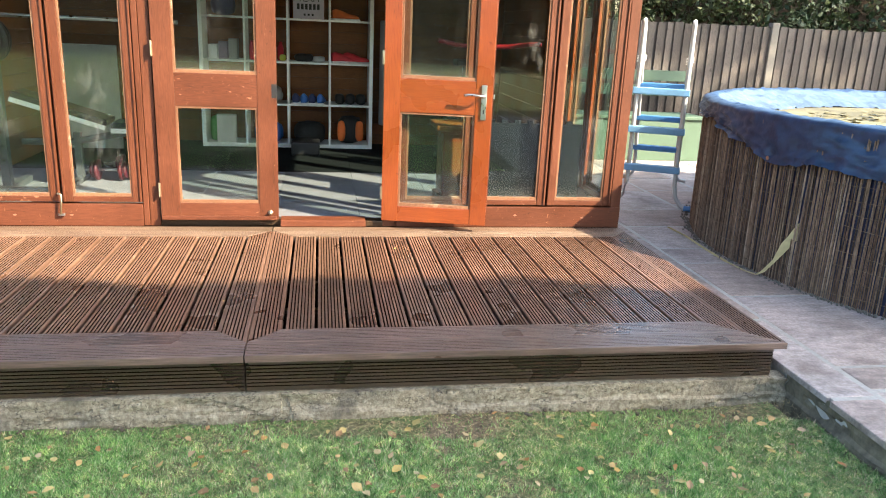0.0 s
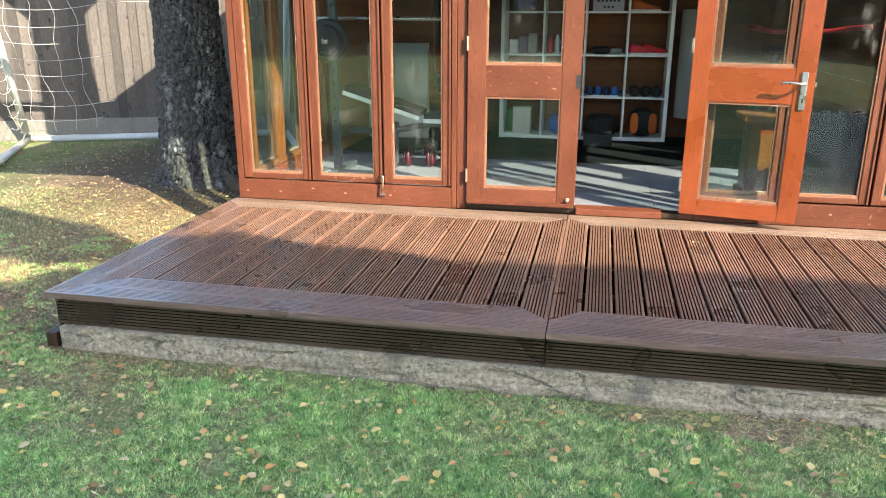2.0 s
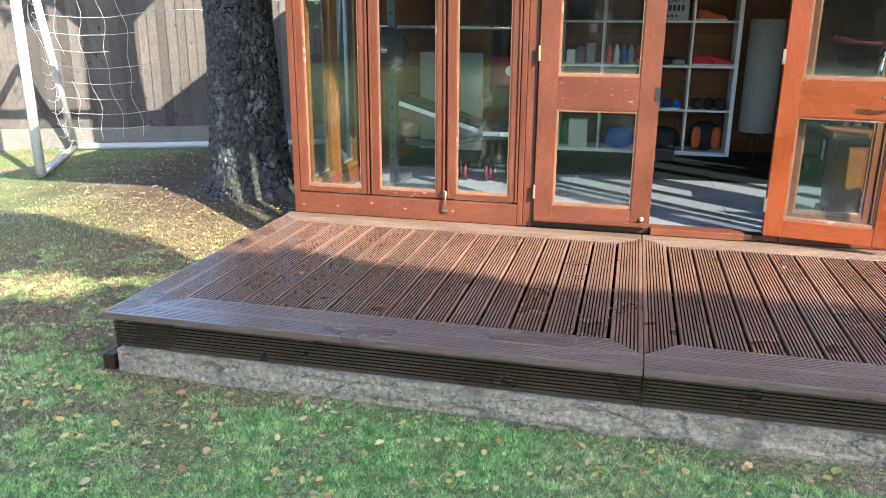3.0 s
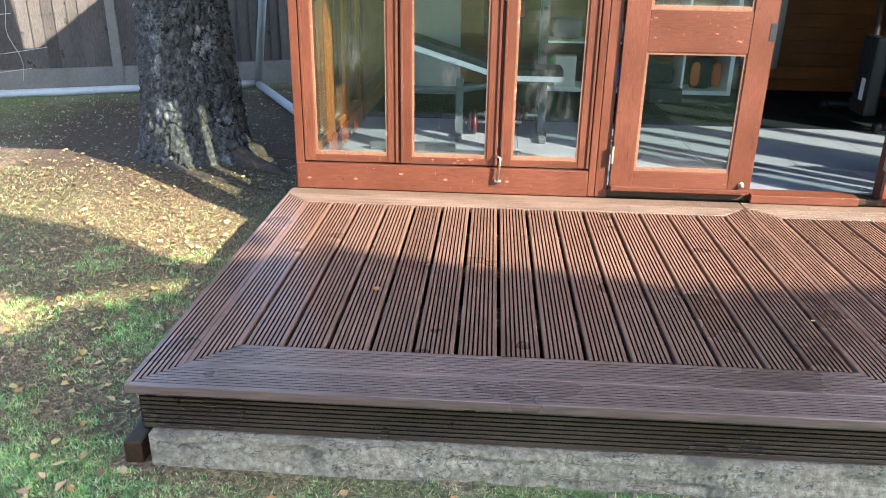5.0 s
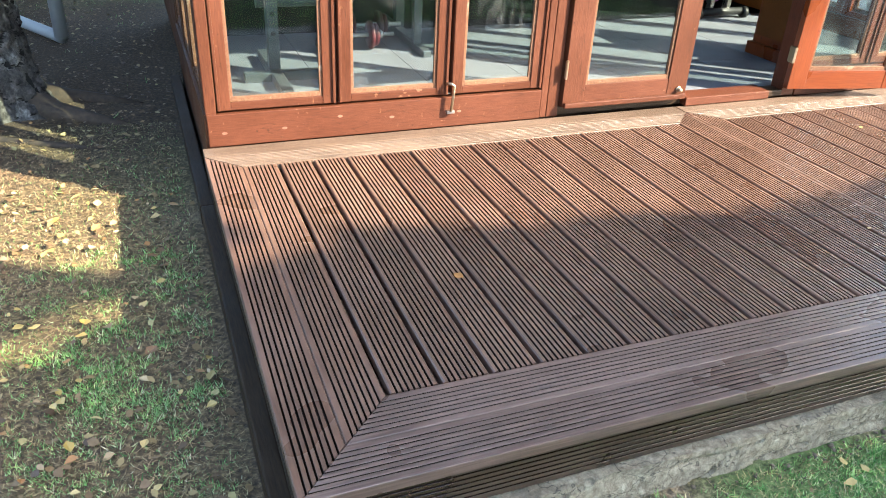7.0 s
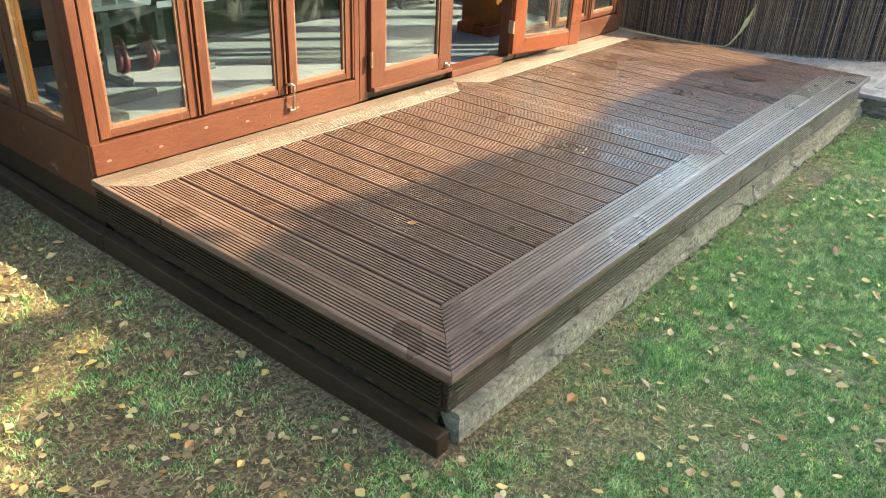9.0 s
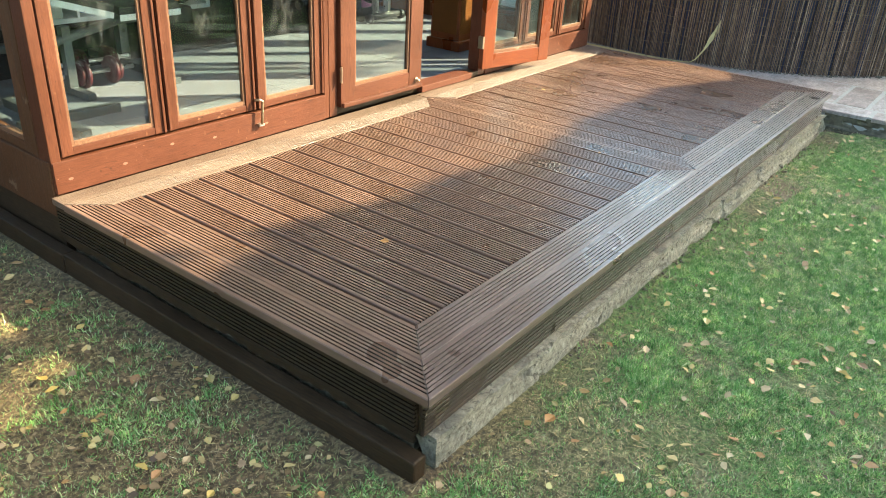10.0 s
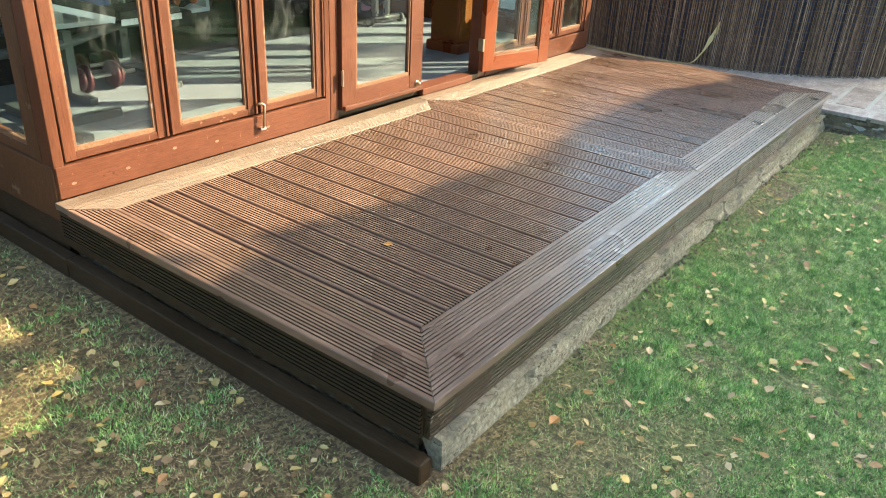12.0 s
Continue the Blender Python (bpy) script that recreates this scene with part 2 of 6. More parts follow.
def slab_material():
    """Riven sandstone: lilac grey to brown from slab to slab, with fine ripples, dirt and pale scuffs."""
    m, t, b = setup("riven_sandstone")
    info = t.nodes.new("ShaderNodeObjectInfo")
    tone = ramp(t, info.outputs["Random"], [(0.0, (0.31, 0.245, 0.215)), (0.35, (0.39, 0.34, 0.32)), (0.7, (0.36, 0.275, 0.23)), (1.0, (0.43, 0.385, 0.37))])
    big = noise_of(t, coords(t), 2.3, 6.0, 0.65)
    fine = noise_of(t, coords(t), 48.0, 6.0, 0.7)
    rip = noise_of(t, coords(t, (2.2, 7.0, 4.0)), 3.0, 7.0, 0.68)
    col = mix(t, 0.9, tone, ramp(t, rip, [(0.3, (0.55, 0.52, 0.5)), (0.5, (1, 1, 1)), (0.7, (1.35, 1.32, 1.32))]), "MULTIPLY")
    col = mix(t, 0.8, col, ramp(t, fine, [(0.3, (0.6, 0.6, 0.6)), (0.7, (1.35, 1.35, 1.35))]), "MULTIPLY")
    col = mix(t, ramp(t, big, [(0.5, (0, 0, 0)), (0.68, (0.65, 0.65, 0.65))]), col, (0.12, 0.085, 0.065))
    t.links.new(col, b.inputs["Base Color"])
    t.links.new(ramp(t, rip, [(0.3, (0.5, 0.5, 0.5)), (0.7, (0.8, 0.8, 0.8))]), b.inputs["Roughness"])
    bump(t, b, mix(t, 0.3, rip, fine), 0.7, 0.012)
    return m


CONCRETE = concrete_material()
GRAVEL_BOARD = plain("concrete_gravel_board", (0.16, 0.148, 0.13), 0.9, 0, 0.2, 30.0, 0.3)
SLAB = slab_material()
DAMP_MORTAR = plain("damp_mortar_edge", (0.15, 0.125, 0.085), 0.92, 0, 0.6, 22.0, 0.8)
MORTAR = plain("pale_mortar", (0.413, 0.398, 0.367), 0.9, 0, 0.2, 40.0, 0.4)
WHITE = plain("white_laminate", (0.78, 0.78, 0.77), 0.45, 0, 0.03)
PLASTIC = plain("white_plastic_tube", (0.42, 0.43, 0.43), 0.4, 0, 0.08)
STEEL = plain("brushed_steel", (0.465, 0.45, 0.42), 0.32, 1.0, 0.1)
BRASS = plain("aged_brass", (0.5, 0.42, 0.3), 0.4, 1.0, 0.2)
GREY_PAINT = plain("grey_steel_paint", (0.0588, 0.0663, 0.0702), 0.4, 0.0, 0.08)
BLACK = plain("black_vinyl", (0.01, 0.01, 0.011), 0.45, 0, 0.2)
IRON = plain("black_iron", (0.018, 0.018, 0.0192), 0.5, 0.3, 0.2)
RED = plain("red_vinyl", (0.223, 0.00893, 0.0134), 0.4, 0, 0.1)
DARK_RED = plain("red_plate", (0.062, 0.0035, 0.007), 0.5, 0, 0.15)
PINK = plain("pink_plastic", (0.7, 0.22, 0.42), 0.45, 0, 0.08)
# near-black for bark cracks: their shade is put into the colour
FISSURE_SHADE = plain("bark_fissure_shade", (0.009, 0.0075, 0.0065), 0.95, 0, 0.4, 40.0, 0.4)
ROOT = plain("trodden_root_bark", (0.06, 0.04, 0.026), 0.9, 0, 0.6, 30.0, 0.8)
BLUE = plain("blue_plastic_tread", (0.048, 0.176, 0.416), 0.45, 0, 0.1)
BLUE_PALE = plain("pale_blue_plastic_tread", (0.14, 0.294, 0.476), 0.45, 0, 0.1)
SHEET = plain("blue_pool_sheet", (0.02, 0.047, 0.105), 0.42, 0, 0.45, 15.0, 1.0)
SHEET_IN = plain("bleached_pool_sheet", (0.075, 0.115, 0.19), 0.4, 0, 0.4, 12.0, 0.9)
SCUM = plain("pool_leaf_litter", (0.144, 0.129, 0.066), 0.7, 0, 0.5, 30.0, 0.5)
POOL_WALL = plain("dark_blue_pool_wall", (0.012, 0.02, 0.06), 0.5, 0, 0.2)
BENCH_GREEN = plain("sage_green_paint", (0.0663, 0.116, 0.0808), 0.6, 0, 0.1)
STRAP = plain("frayed_cream_strap", (0.5, 0.42, 0.22), 0.8, 0, 0.2)
MAT = plain("grey_foam_mat", (0.15, 0.156, 0.18), 0.75, 0, 0.15, 60.0, 0.2)
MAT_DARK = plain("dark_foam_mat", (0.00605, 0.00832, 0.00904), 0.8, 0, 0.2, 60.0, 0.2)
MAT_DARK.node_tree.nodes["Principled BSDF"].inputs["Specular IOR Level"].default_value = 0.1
PALE_GREEN = plain("cream_paper", (0.65, 0.62, 0.55), 0.8, 0, 0.05)
SMEAR = smear_material()
GLASS = glass("dusty_window_glass", 0.0014)
STRING = plain("white_net_cord", (0.525, 0.518, 0.49), 0.8, 0, 0.05)
CLOTHS = {k: plain("cloth_" + k, c, 0.7, 0, 0.15) for k, c in {"red": (0.5, 0.02, 0.03), "navy": (0.02, 0.03, 0.1), "black": (0.008, 0.008, 0.008), "blue": (0.03, 0.12, 0.4), "grey": (0.3, 0.3, 0.3), "white": (0.7, 0.7, 0.7), "orange": (0.6, 0.12, 0.02), "green": (0.1, 0.3, 0.08), "yellow": (0.5, 0.5, 0.08), "purple": (0.2, 0.16, 0.22)}.items()}


def reed_material():
    m, t, b = setup("split_reed")
    v = coords(t, (0.6, 0.6, 1.1))
    n = noise_of(t, v, 16.0, 5.0)
    geo = t.nodes.new("ShaderNodeNewGeometry")
    info = t.nodes.new("ShaderNodeObjectInfo")
    one = t.nodes.new("ShaderNodeMath")
    one.operation = "ADD"
    t.links.new(geo.outputs["Random Per Island"], one.inputs[0])
    t.links.new(info.outputs["Random"], one.inputs[1])
    fr = t.nodes.new("ShaderNodeMath")
    fr.operation = "FRACT"
    t.links.new(one.outputs[0], fr.inputs[0])
    col = ramp(t, fr.outputs[0], [(0.0, (0.05, 0.034, 0.025)), (0.25, (0.146, 0.096, 0.067)), (0.65, (0.208, 0.142, 0.099)), (0.9, (0.27, 0.19, 0.133)), (0.97, (0.35, 0.268, 0.198))])
    col = mix(t, 0.75, col, ramp(t, n, [(0.3, (0.35, 0.33, 0.32)), (0.7, (1.4, 1.35, 1.3))]), "MULTIPLY")
    t.links.new(col, b.inputs["Base Color"])
    b.inputs["Roughness"].default_value = 0.6
    b.inputs["Specular IOR Level"].default_value = 0.25
    return m


def bark_material():
    m, t, b = setup("plated_bark")
    v = coords(t, (1, 1, 0.7), False)
    vor = node(t, "ShaderNodeTexVoronoi", Scale=14.0)
    t.links.new(v, vor.inputs["Vector"])
    n = noise_of(t, v, 35.0, 8.0, 0.7)
    n2 = noise_of(t, v, 4.5, 5.0, 0.65)
    col = ramp(t, n, [(0.35, (0.014, 0.012, 0.011)), (0.52, (0.062, 0.053, 0.047)), (0.75, (0.17, 0.15, 0.135))])
    pale = ramp(t, n, [(0.4, (0.09, 0.085, 0.08)), (0.7, (0.42, 0.4, 0.375))])
    col = mix(t, ramp(t, n2, [(0.57, (0, 0, 0)), (0.63, (0.75, 0.75, 0.75))]), col, pale)
    t.links.new(col, b.inputs["Base Color"])
    b.inputs["Roughness"].default_value = 0.9
    bump(t, b, n, 0.8, 0.012)
    return m


def soil_material():
    m, t, b = setup("lawn_soil")
    v = coords(t, (1, 1, 1), False)
    n = noise_of(t, v, 55.0, 6.0, 0.7)
    n2 = noise_of(t, v, 1.7, 5.0, 0.6)
    soil = ramp(t, n, [(0.33, (0.055, 0.042, 0.027)), (0.52, (0.21, 0.15, 0.09)), (0.68, (0.55, 0.42, 0.26))])
    thatch = ramp(t, n, [(0.33, (0.035, 0.055, 0.014)), (0.66, (0.2, 0.29, 0.085))])
    col = mix(t, ramp(t, n2, [(0.46, (0, 0, 0)), (0.64, (1, 1, 1))]), thatch, soil)
    # bare, dry earth and needles round the tree's foot, shade there deepened in colour
    near = t.nodes.new("ShaderNodeVectorMath")
    near.operation = "DISTANCE"
    near.inputs[1].default_value = (-3.4, 4.5, 0)
    t.links.new(v, near.inputs[0])
    wob = t.nodes.new("ShaderNodeMath")
    wob.operation = "MULTIPLY_ADD"
    wob.inputs[1].default_value = 3.0
    t.links.new(n2, wob.inputs[0])
    t.links.new(near.outputs["Value"], wob.inputs[2])
    earth = ramp(t, n, [(0.34, (0.018, 0.011, 0.006)), (0.55, (0.08, 0.05, 0.026)), (0.7, (0.22, 0.155, 0.08))])
    div = t.nodes.new("ShaderNodeMath")
    div.operation = "DIVIDE"
    div.inputs[1].default_value = 6.0
    t.links.new(wob.outputs[0], div.inputs[0])
    col = mix(t, ramp(t, div.outputs[0], [(0.55, (1, 1, 1)), (0.8, (0, 0, 0))]), col, earth)
    worn = t.nodes.new("ShaderNodeVectorMath")
    worn.operation = "DISTANCE"
    worn.inputs[1].default_value = (-3.1, 0.9, 0)
    t.links.new(v, worn.inputs[0])
    wob2 = t.nodes.new("ShaderNodeMath")
    wob2.operation = "MULTIPLY_ADD"
    wob2.inputs[1].default_value = 2.0
    t.links.new(n2, wob2.inputs[0])
    t.links.new(worn.outputs["Value"], wob2.inputs[2])
    div2 = t.nodes.new("ShaderNodeMath")
    div2.operation = "DIVIDE"
    div2.inputs[1].default_value = 4.0
    t.links.new(wob2.outputs[0], div2.inputs[0])
    col = mix(t, ramp(t, div2.outputs[0], [(0.55, (1, 1, 1)), (0.8, (0, 0, 0))]), col, ramp(t, n, [(0.33, (0.03, 0.019, 0.01)), (0.52, (0.14, 0.09, 0.045)), (0.68, (0.4, 0.27, 0.13))]))
    t.links.new(col, b.inputs["Base Color"])
    b.inputs["Roughness"].default_value = 0.95
    bump(t, b, n, 0.8, 0.015)
    return m


def blade_material(name, stops):
    m, t, b = setup(name)
    v = coords(t, (1, 1, 0.15), False)
    geo = t.nodes.new("ShaderNodeNewGeometry")
    n2 = noise_of(t, v, 1.3, 4.0)
    clump = noise_of(t, v, 16.0, 5.0, 0.7)
    col = ramp(t, geo.outputs["Random Per Island"], stops)
    col = mix(t, 0.8, col, ramp(t, n2, [(0.3, (0.75, 0.95, 0.7)), (0.7, (1.35, 1.1, 1.2))]), "MULTIPLY")
    col = mix(t, 1.0, col, ramp(t, clump, [(0.32, (0.4, 0.5, 0.4)), (0.5, (1.0, 1.0, 1.0)), (0.68, (1.8, 1.55, 1.4))]), "MULTIPLY")
    t.links.new(col, b.inputs["Base Color"])
    b.inputs["Roughness"].default_value = 0.5
    b.inputs["Specular IOR Level"].default_value = 0.2
    tr = t.nodes.new("ShaderNodeBsdfTranslucent")
    t.links.new(col, tr.inputs[0])
    mx = node(t, "ShaderNodeMixShader", Fac=0.25)
    t.links.new(b.outputs[0], mx.inputs[1])
    t.links.new(tr.outputs[0], mx.inputs[2])
    t.links.new(mx.outputs[0], t.nodes["Material Output"].inputs[0])
    return m


def leaf_material(name, stops):
    m, t, b = setup(name)
    info = t.nodes.new("ShaderNodeObjectInfo")
    geo = t.nodes.new("ShaderNodeNewGeometry")
    add = t.nodes.new("ShaderNodeMath")
    add.operation = "ADD"
    t.links.new(info.outputs["Random"], add.inputs[0])
    t.links.new(geo.outputs["Random Per Island"], add.inputs[1])
    fr = t.nodes.new("ShaderNodeMath")
    fr.operation = "FRACT"
    t.links.new(add.outputs[0], fr.inputs[0])
    col = ramp(t, fr.outputs[0], stops)
    n = noise_of(t, coords(t), 60.0, 3.0)
    col = mix(t, 0.6, col, ramp(t, n, [(0.3, (0.7, 0.65, 0.55)), (0.7, (1.2, 1.2, 1.2))]), "MULTIPLY")
    t.links.new(col, b.inputs["Base Color"])
    b.inputs["Roughness"].default_value = 0.5
    return m


STRAW = blade_material("dead_grass", [(0.0, (0.07, 0.05, 0.025)), (0.5, (0.28, 0.22, 0.115)), (1.0, (0.58, 0.47, 0.27))])
REED, BARK, SOIL = reed_material(), bark_material(), soil_material()
GRASS = blade_material("lawn_grass", [(0.0, (0.06, 0.14, 0.045)), (0.35, (0.23, 0.43, 0.135)), (0.7, (0.385, 0.6, 0.235)), (0.88, (0.57, 0.65, 0.35)), (1.0, (0.78, 0.72, 0.53))])
FALLEN = leaf_material("fallen_leaf", [(0.0, (0.5, 0.32, 0.07)), (0.3, (0.58, 0.43, 0.18)), (0.5, (0.4, 0.17, 0.045)), (0.7, (0.58, 0.43, 0.24)), (0.85, (0.26, 0.125, 0.05)), (0.97, (0.42, 0.35, 0.12))])
LITTER = leaf_material("dry_leaf_litter", [(0.0, (0.09, 0.05, 0.025)), (0.4, (0.2, 0.12, 0.055)), (0.75, (0.33, 0.22, 0.095)), (0.95, (0.45, 0.36, 0.15))])
HEDGE = leaf_material("hedge_leaf", [(0.0, (0.013, 0.028, 0.008)), (0.5, (0.034, 0.06, 0.018)), (0.9, (0.09, 0.105, 0.04))])


# ---- building helpers ----
def box(bm, x0, x1, y0, y1, z0, z1, bevel=0.0, m=None):
    r = bmesh.ops.create_cube(bm, size=1.0)
    vs = r["verts"]
    for v in vs:
        v.co = Vector((x0 + (v.co.x + 0.5) * (x1 - x0), y0 + (v.co.y + 0.5) * (y1 - y0), z0 + (v.co.z + 0.5) * (z1 - z0)))
    if bevel:
        es = list({e for v in vs for e in v.link_edges})
        res = bmesh.ops.bevel(bm, geom=es, offset=bevel, segments=2, affect="EDGES", profile=0.6)
        vs = list({v for f in res["faces"] for v in f.verts} | {v for v in vs if v.is_valid})
    if m is not None:
        bmesh.ops.transform(bm, matrix=m, verts=[v for v in vs if v.is_valid])
    return bm


def a_box(*a, **k):
    return box(bmesh.new(), *a, **k)


def rod(bm, a, b, r0, r1=None, sides=12):
    a, b = Vector(a), Vector(b)
    r1 = r0 if r1 is None else r1
    q = (b - a).to_track_quat("Z", "Y").to_matrix().to_4x4()
    q.translation = (a + b) / 2
    bmesh.ops.create_cone(bm, cap_ends=True, segments=sides, radius1=r0, radius2=r1, depth=(b - a).length, matrix=q)
    return bm


def tube(bm, pts, r, sides=10):
    """A round bar along a line of points."""
    pts = [Vector(p) for p in pts]
    rings = []
    up = Vector((0.31, 0.17, 0.93))
    for i, p in enumerate(pts):
        d = (pts[min(i + 1, len(pts) - 1)] - pts[max(i - 1, 0)]).normalized()
        side = d.cross(up).normalized()
        side2 = side.cross(d).normalized()
        rings.append([bm.verts.new(p + r * (math.cos(a) * side + math.sin(a) * side2)) for a in (2 * math.pi * k / sides for k in range(sides))])
    for a, b in zip(rings, rings[1:]):
        for k in range(sides):
            bm.faces.new((a[k], a[(k + 1) % sides], b[(k + 1) % sides], b[k]))
    bm.faces.new(rings[0][::-1])
    bm.faces.new(rings[-1])
    return bm


def lathe(bm, profile, m, sides=20):
    """Rings of (radius, height) round z, put at the pose m."""
    rings = [[bm.verts.new(m @ Vector((r * math.cos(a), r * math.sin(a), z))) for a in (2 * math.pi * k / sides for k in range(sides))] for r, z in profile]
    for a, b in zip(rings, rings[1:]):
        for k in range(sides):
            bm.faces.new((a[k], a[(k + 1) % sides], b[(k + 1) % sides], b[k]))
    bm.faces.new(rings[0][::-1])
    bm.faces.new(rings[-1])
    return bm


def to_mesh(name, bm, material, smooth=False):
    me = bpy.data.meshes.new(name)
    bmesh.ops.recalc_face_normals(bm, faces=bm.faces)
    dark_faces = name.endswith("_board") and any(f.material_index for f in bm.faces)
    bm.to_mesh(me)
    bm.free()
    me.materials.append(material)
    if dark_faces:
        me.materials.append(GROOVE_DARK)
    if smooth:
        me.polygons.foreach_set("use_smooth", [True] * len(me.polygons))
    return me


def part(name, bm, material, parent=None, label="", smooth=False):
    me = bm if isinstance(bm, bpy.types.Mesh) else to_mesh(name, bm, material, smooth)
    ob = new(name, me)
    if parent is not None:
        ob.parent = parent
        base = parent
        off = Matrix.Identity(4)
        while base is not None:
            off = base.matrix_basis @ off if base.parent is None else base.matrix_parent_inverse @ base.matrix_basis @ off
            base = base.parent
        ob.matrix_parent_inverse = off.inverted()
    if label:
        ob["label"] = label
    return ob


def thing(name, at, label, category, group="", kind=""):
    e = new(name)
    e.empty_display_size = 0.05
    e.matrix_basis = Matrix.Translation(at)
    return tagged(e, label, category, group, kind)


def solid(name, bm, material, label, category, group="", kind="", smooth=False):
    """A thing of one mesh."""
    return tagged(part(name, bm, material, None, "", smooth), label, category, group, kind)


def fast_mesh(name, verts, faces, material):
    """A mesh of many alike faces from arrays."""
    me = bpy.data.meshes.new(name)
    verts, faces = np.asarray(verts, np.float32), np.asarray(faces, np.int32)
    n, k = faces.shape
    me.vertices.add(len(verts))
    me.vertices.foreach_set("co", verts.ravel())
    me.loops.add(n * k)
    me.loops.foreach_set("vertex_index", faces.ravel())
    me.polygons.add(n)
    me.polygons.foreach_set("loop_start", np.arange(0, n * k, k, dtype=np.int32))
    me.update(calc_edges=True)
    me.materials.append(material)
    return me


def fade_noise(x, y, s, seed=0):
    """Smooth value noise from -1 to 1, for arrays."""
    rng = np.random.RandomState(seed)
    g = rng.rand(64, 64) * 2 - 1
    fx, fy = x * s + 17.3, y * s + 9.1
    ix, iy = np.floor(fx).astype(int), np.floor(fy).astype(int)
    u, v = fx - ix, fy - iy
    u, v = u * u * (3 - 2 * u), v * v * (3 - 2 * v)
    a, b = g[ix % 64, iy % 64], g[(ix + 1) % 64, iy % 64]
    c, d = g[ix % 64, (iy + 1) % 64], g[(ix + 1) % 64, (iy + 1) % 64]
    return (a * (1 - u) + b * u) * (1 - v) + (c * (1 - u) + d * u) * v


# ---- ground ----
def lawn_height(x, y):
    h = 0.012 * fade_noise(x, y, 0.9, 3) + 0.006 * fade_noise(x, y, 3.1, 4)
    tree = np.exp(-((x + 3.5) ** 2 + (y - 3.6) ** 2) / 0.45)
    kerb = np.clip((x - 1.85) / 0.5, 0, 1) * np.clip(-y / 0.06, 0, 1)
    return h + 0.07 * tree + 0.04 * kerb * kerb * (3 - 2 * kerb)


def build_ground():
    xs = np.concatenate([[-300, -80, -30], np.linspace(-13, 2.42, 150), [2.425, 8, 30, 80, 300]])
    ys = np.concatenate([[-300, -80, -30, -16], np.linspace(-9, 9, 170), [16, 30, 80, 300]])
    X, Y = np.meshgrid(xs, ys, indexing="ij")
    Z = lawn_height(X, Y)
    Z = np.where(X > 2.41, -0.06, Z)
    verts = np.stack([X, Y, Z], -1).reshape(-1, 3)
    n, k = len(xs), len(ys)
    i, j = np.meshgrid(np.arange(n - 1), np.arange(k - 1), indexing="ij")
    a = (i * k + j).ravel()
    faces = np.stack([a, a + k, a + k + 1, a + 1], -1)
    ob = new("ground", fast_mesh("ground", verts, faces, SOIL))
    tagged(ob, "patchy lawn soil with thin thatch and bare earth", "ground", "", "structure")


build_ground()


def grass_blades(name, n, x0, x1, y0, y1, high, seed, keep):
    rng = np.random.RandomState(seed)
    x, y = rng.uniform(x0, x1, n), rng.uniform(y0, y1, n)
    ok = keep(x, y, rng)
    x, y = x[ok], y[ok]
    n = len(x)
    z = lawn_height(x, y)
    a = rng.uniform(0, 2 * np.pi, n)
    w = rng.uniform(0.0013, 0.0034, n)
    tuft = fade_noise(x, y, 9.0, 14) + 0.7 * fade_noise(x, y, 24.0, 15)
    h = high * rng.uniform(0.35, 1.35, n) * (1 + 0.35 * fade_noise(x, y, 1.6, 8) + 0.45 * tuft)
    h = np.maximum(h, 0.006)
    lean = rng.uniform(0.2, 1.15, n) * h
    b = rng.uniform(0, 2 * np.pi, n)
    p0 = np.stack([x - w * np.cos(a), y - w * np.sin(a), z - 0.004], -1)
    p1 = np.stack([x + w * np.cos(a), y + w * np.sin(a), z - 0.004], -1)
    tip = np.stack([x + lean * np.cos(b), y + lean * np.sin(b), z + h * 0.8], -1)
    verts = np.stack([p0, p1, tip], 1).reshape(-1, 3)
    ob = new(name, fast_mesh(name, verts, np.arange(3 * n).reshape(-1, 3), GRASS))
    return tagged(ob, "short green lawn grass with thin worn patches", "grass", "", "stuff")


def lawn_keep(x, y, rng):
    bare = 0.8 * fade_noise(x, y, 1.1, 11) + 0.8 * fade_noise(x, y, 3.7, 12) + 0.75 * fade_noise(x, y, 10.0, 13) + 0.7 * fade_noise(x, y, 26.0, 19) - 0.5 * np.clip((x - 0.2) / 1.5, 0, 1) * (y < 0)
    left = np.clip((-1.2 - x) / 2.0, 0, 1) * np.clip((y + 2.5) / 2.0, 0, 1)
    dens = np.clip(0.8 - 0.8 * bare - 0.72 * left - 0.78 * (y > 1.8), 0.05, 1)
    dens *= np.clip(np.hypot(x + 3.3, y - 4.2) - 1.2, 0.06, 1)
    ok = rng.uniform(0, 1, len(x)) < dens
    under = (x > -2.48) & (x < 2.41) & (y > -0.02)
    ok &= ~under & (x < 2.40)
    near_wall = (y > -0.10 - 0.08 * np.clip(x, 0, 1) - 0.07 * fade_noise(x, 0 * y, 2.2, 6)) & (y < 0) & (x > -2.4)
    ok &= ~(near_wall & (rng.uniform(0, 1, len(x)) < 0.75 + 0.4 * fade_noise(x, y, 2.0, 5)))
    ok &= (x + 3.5) ** 2 + (y - 3.6) ** 2 > 0.3
    return ok


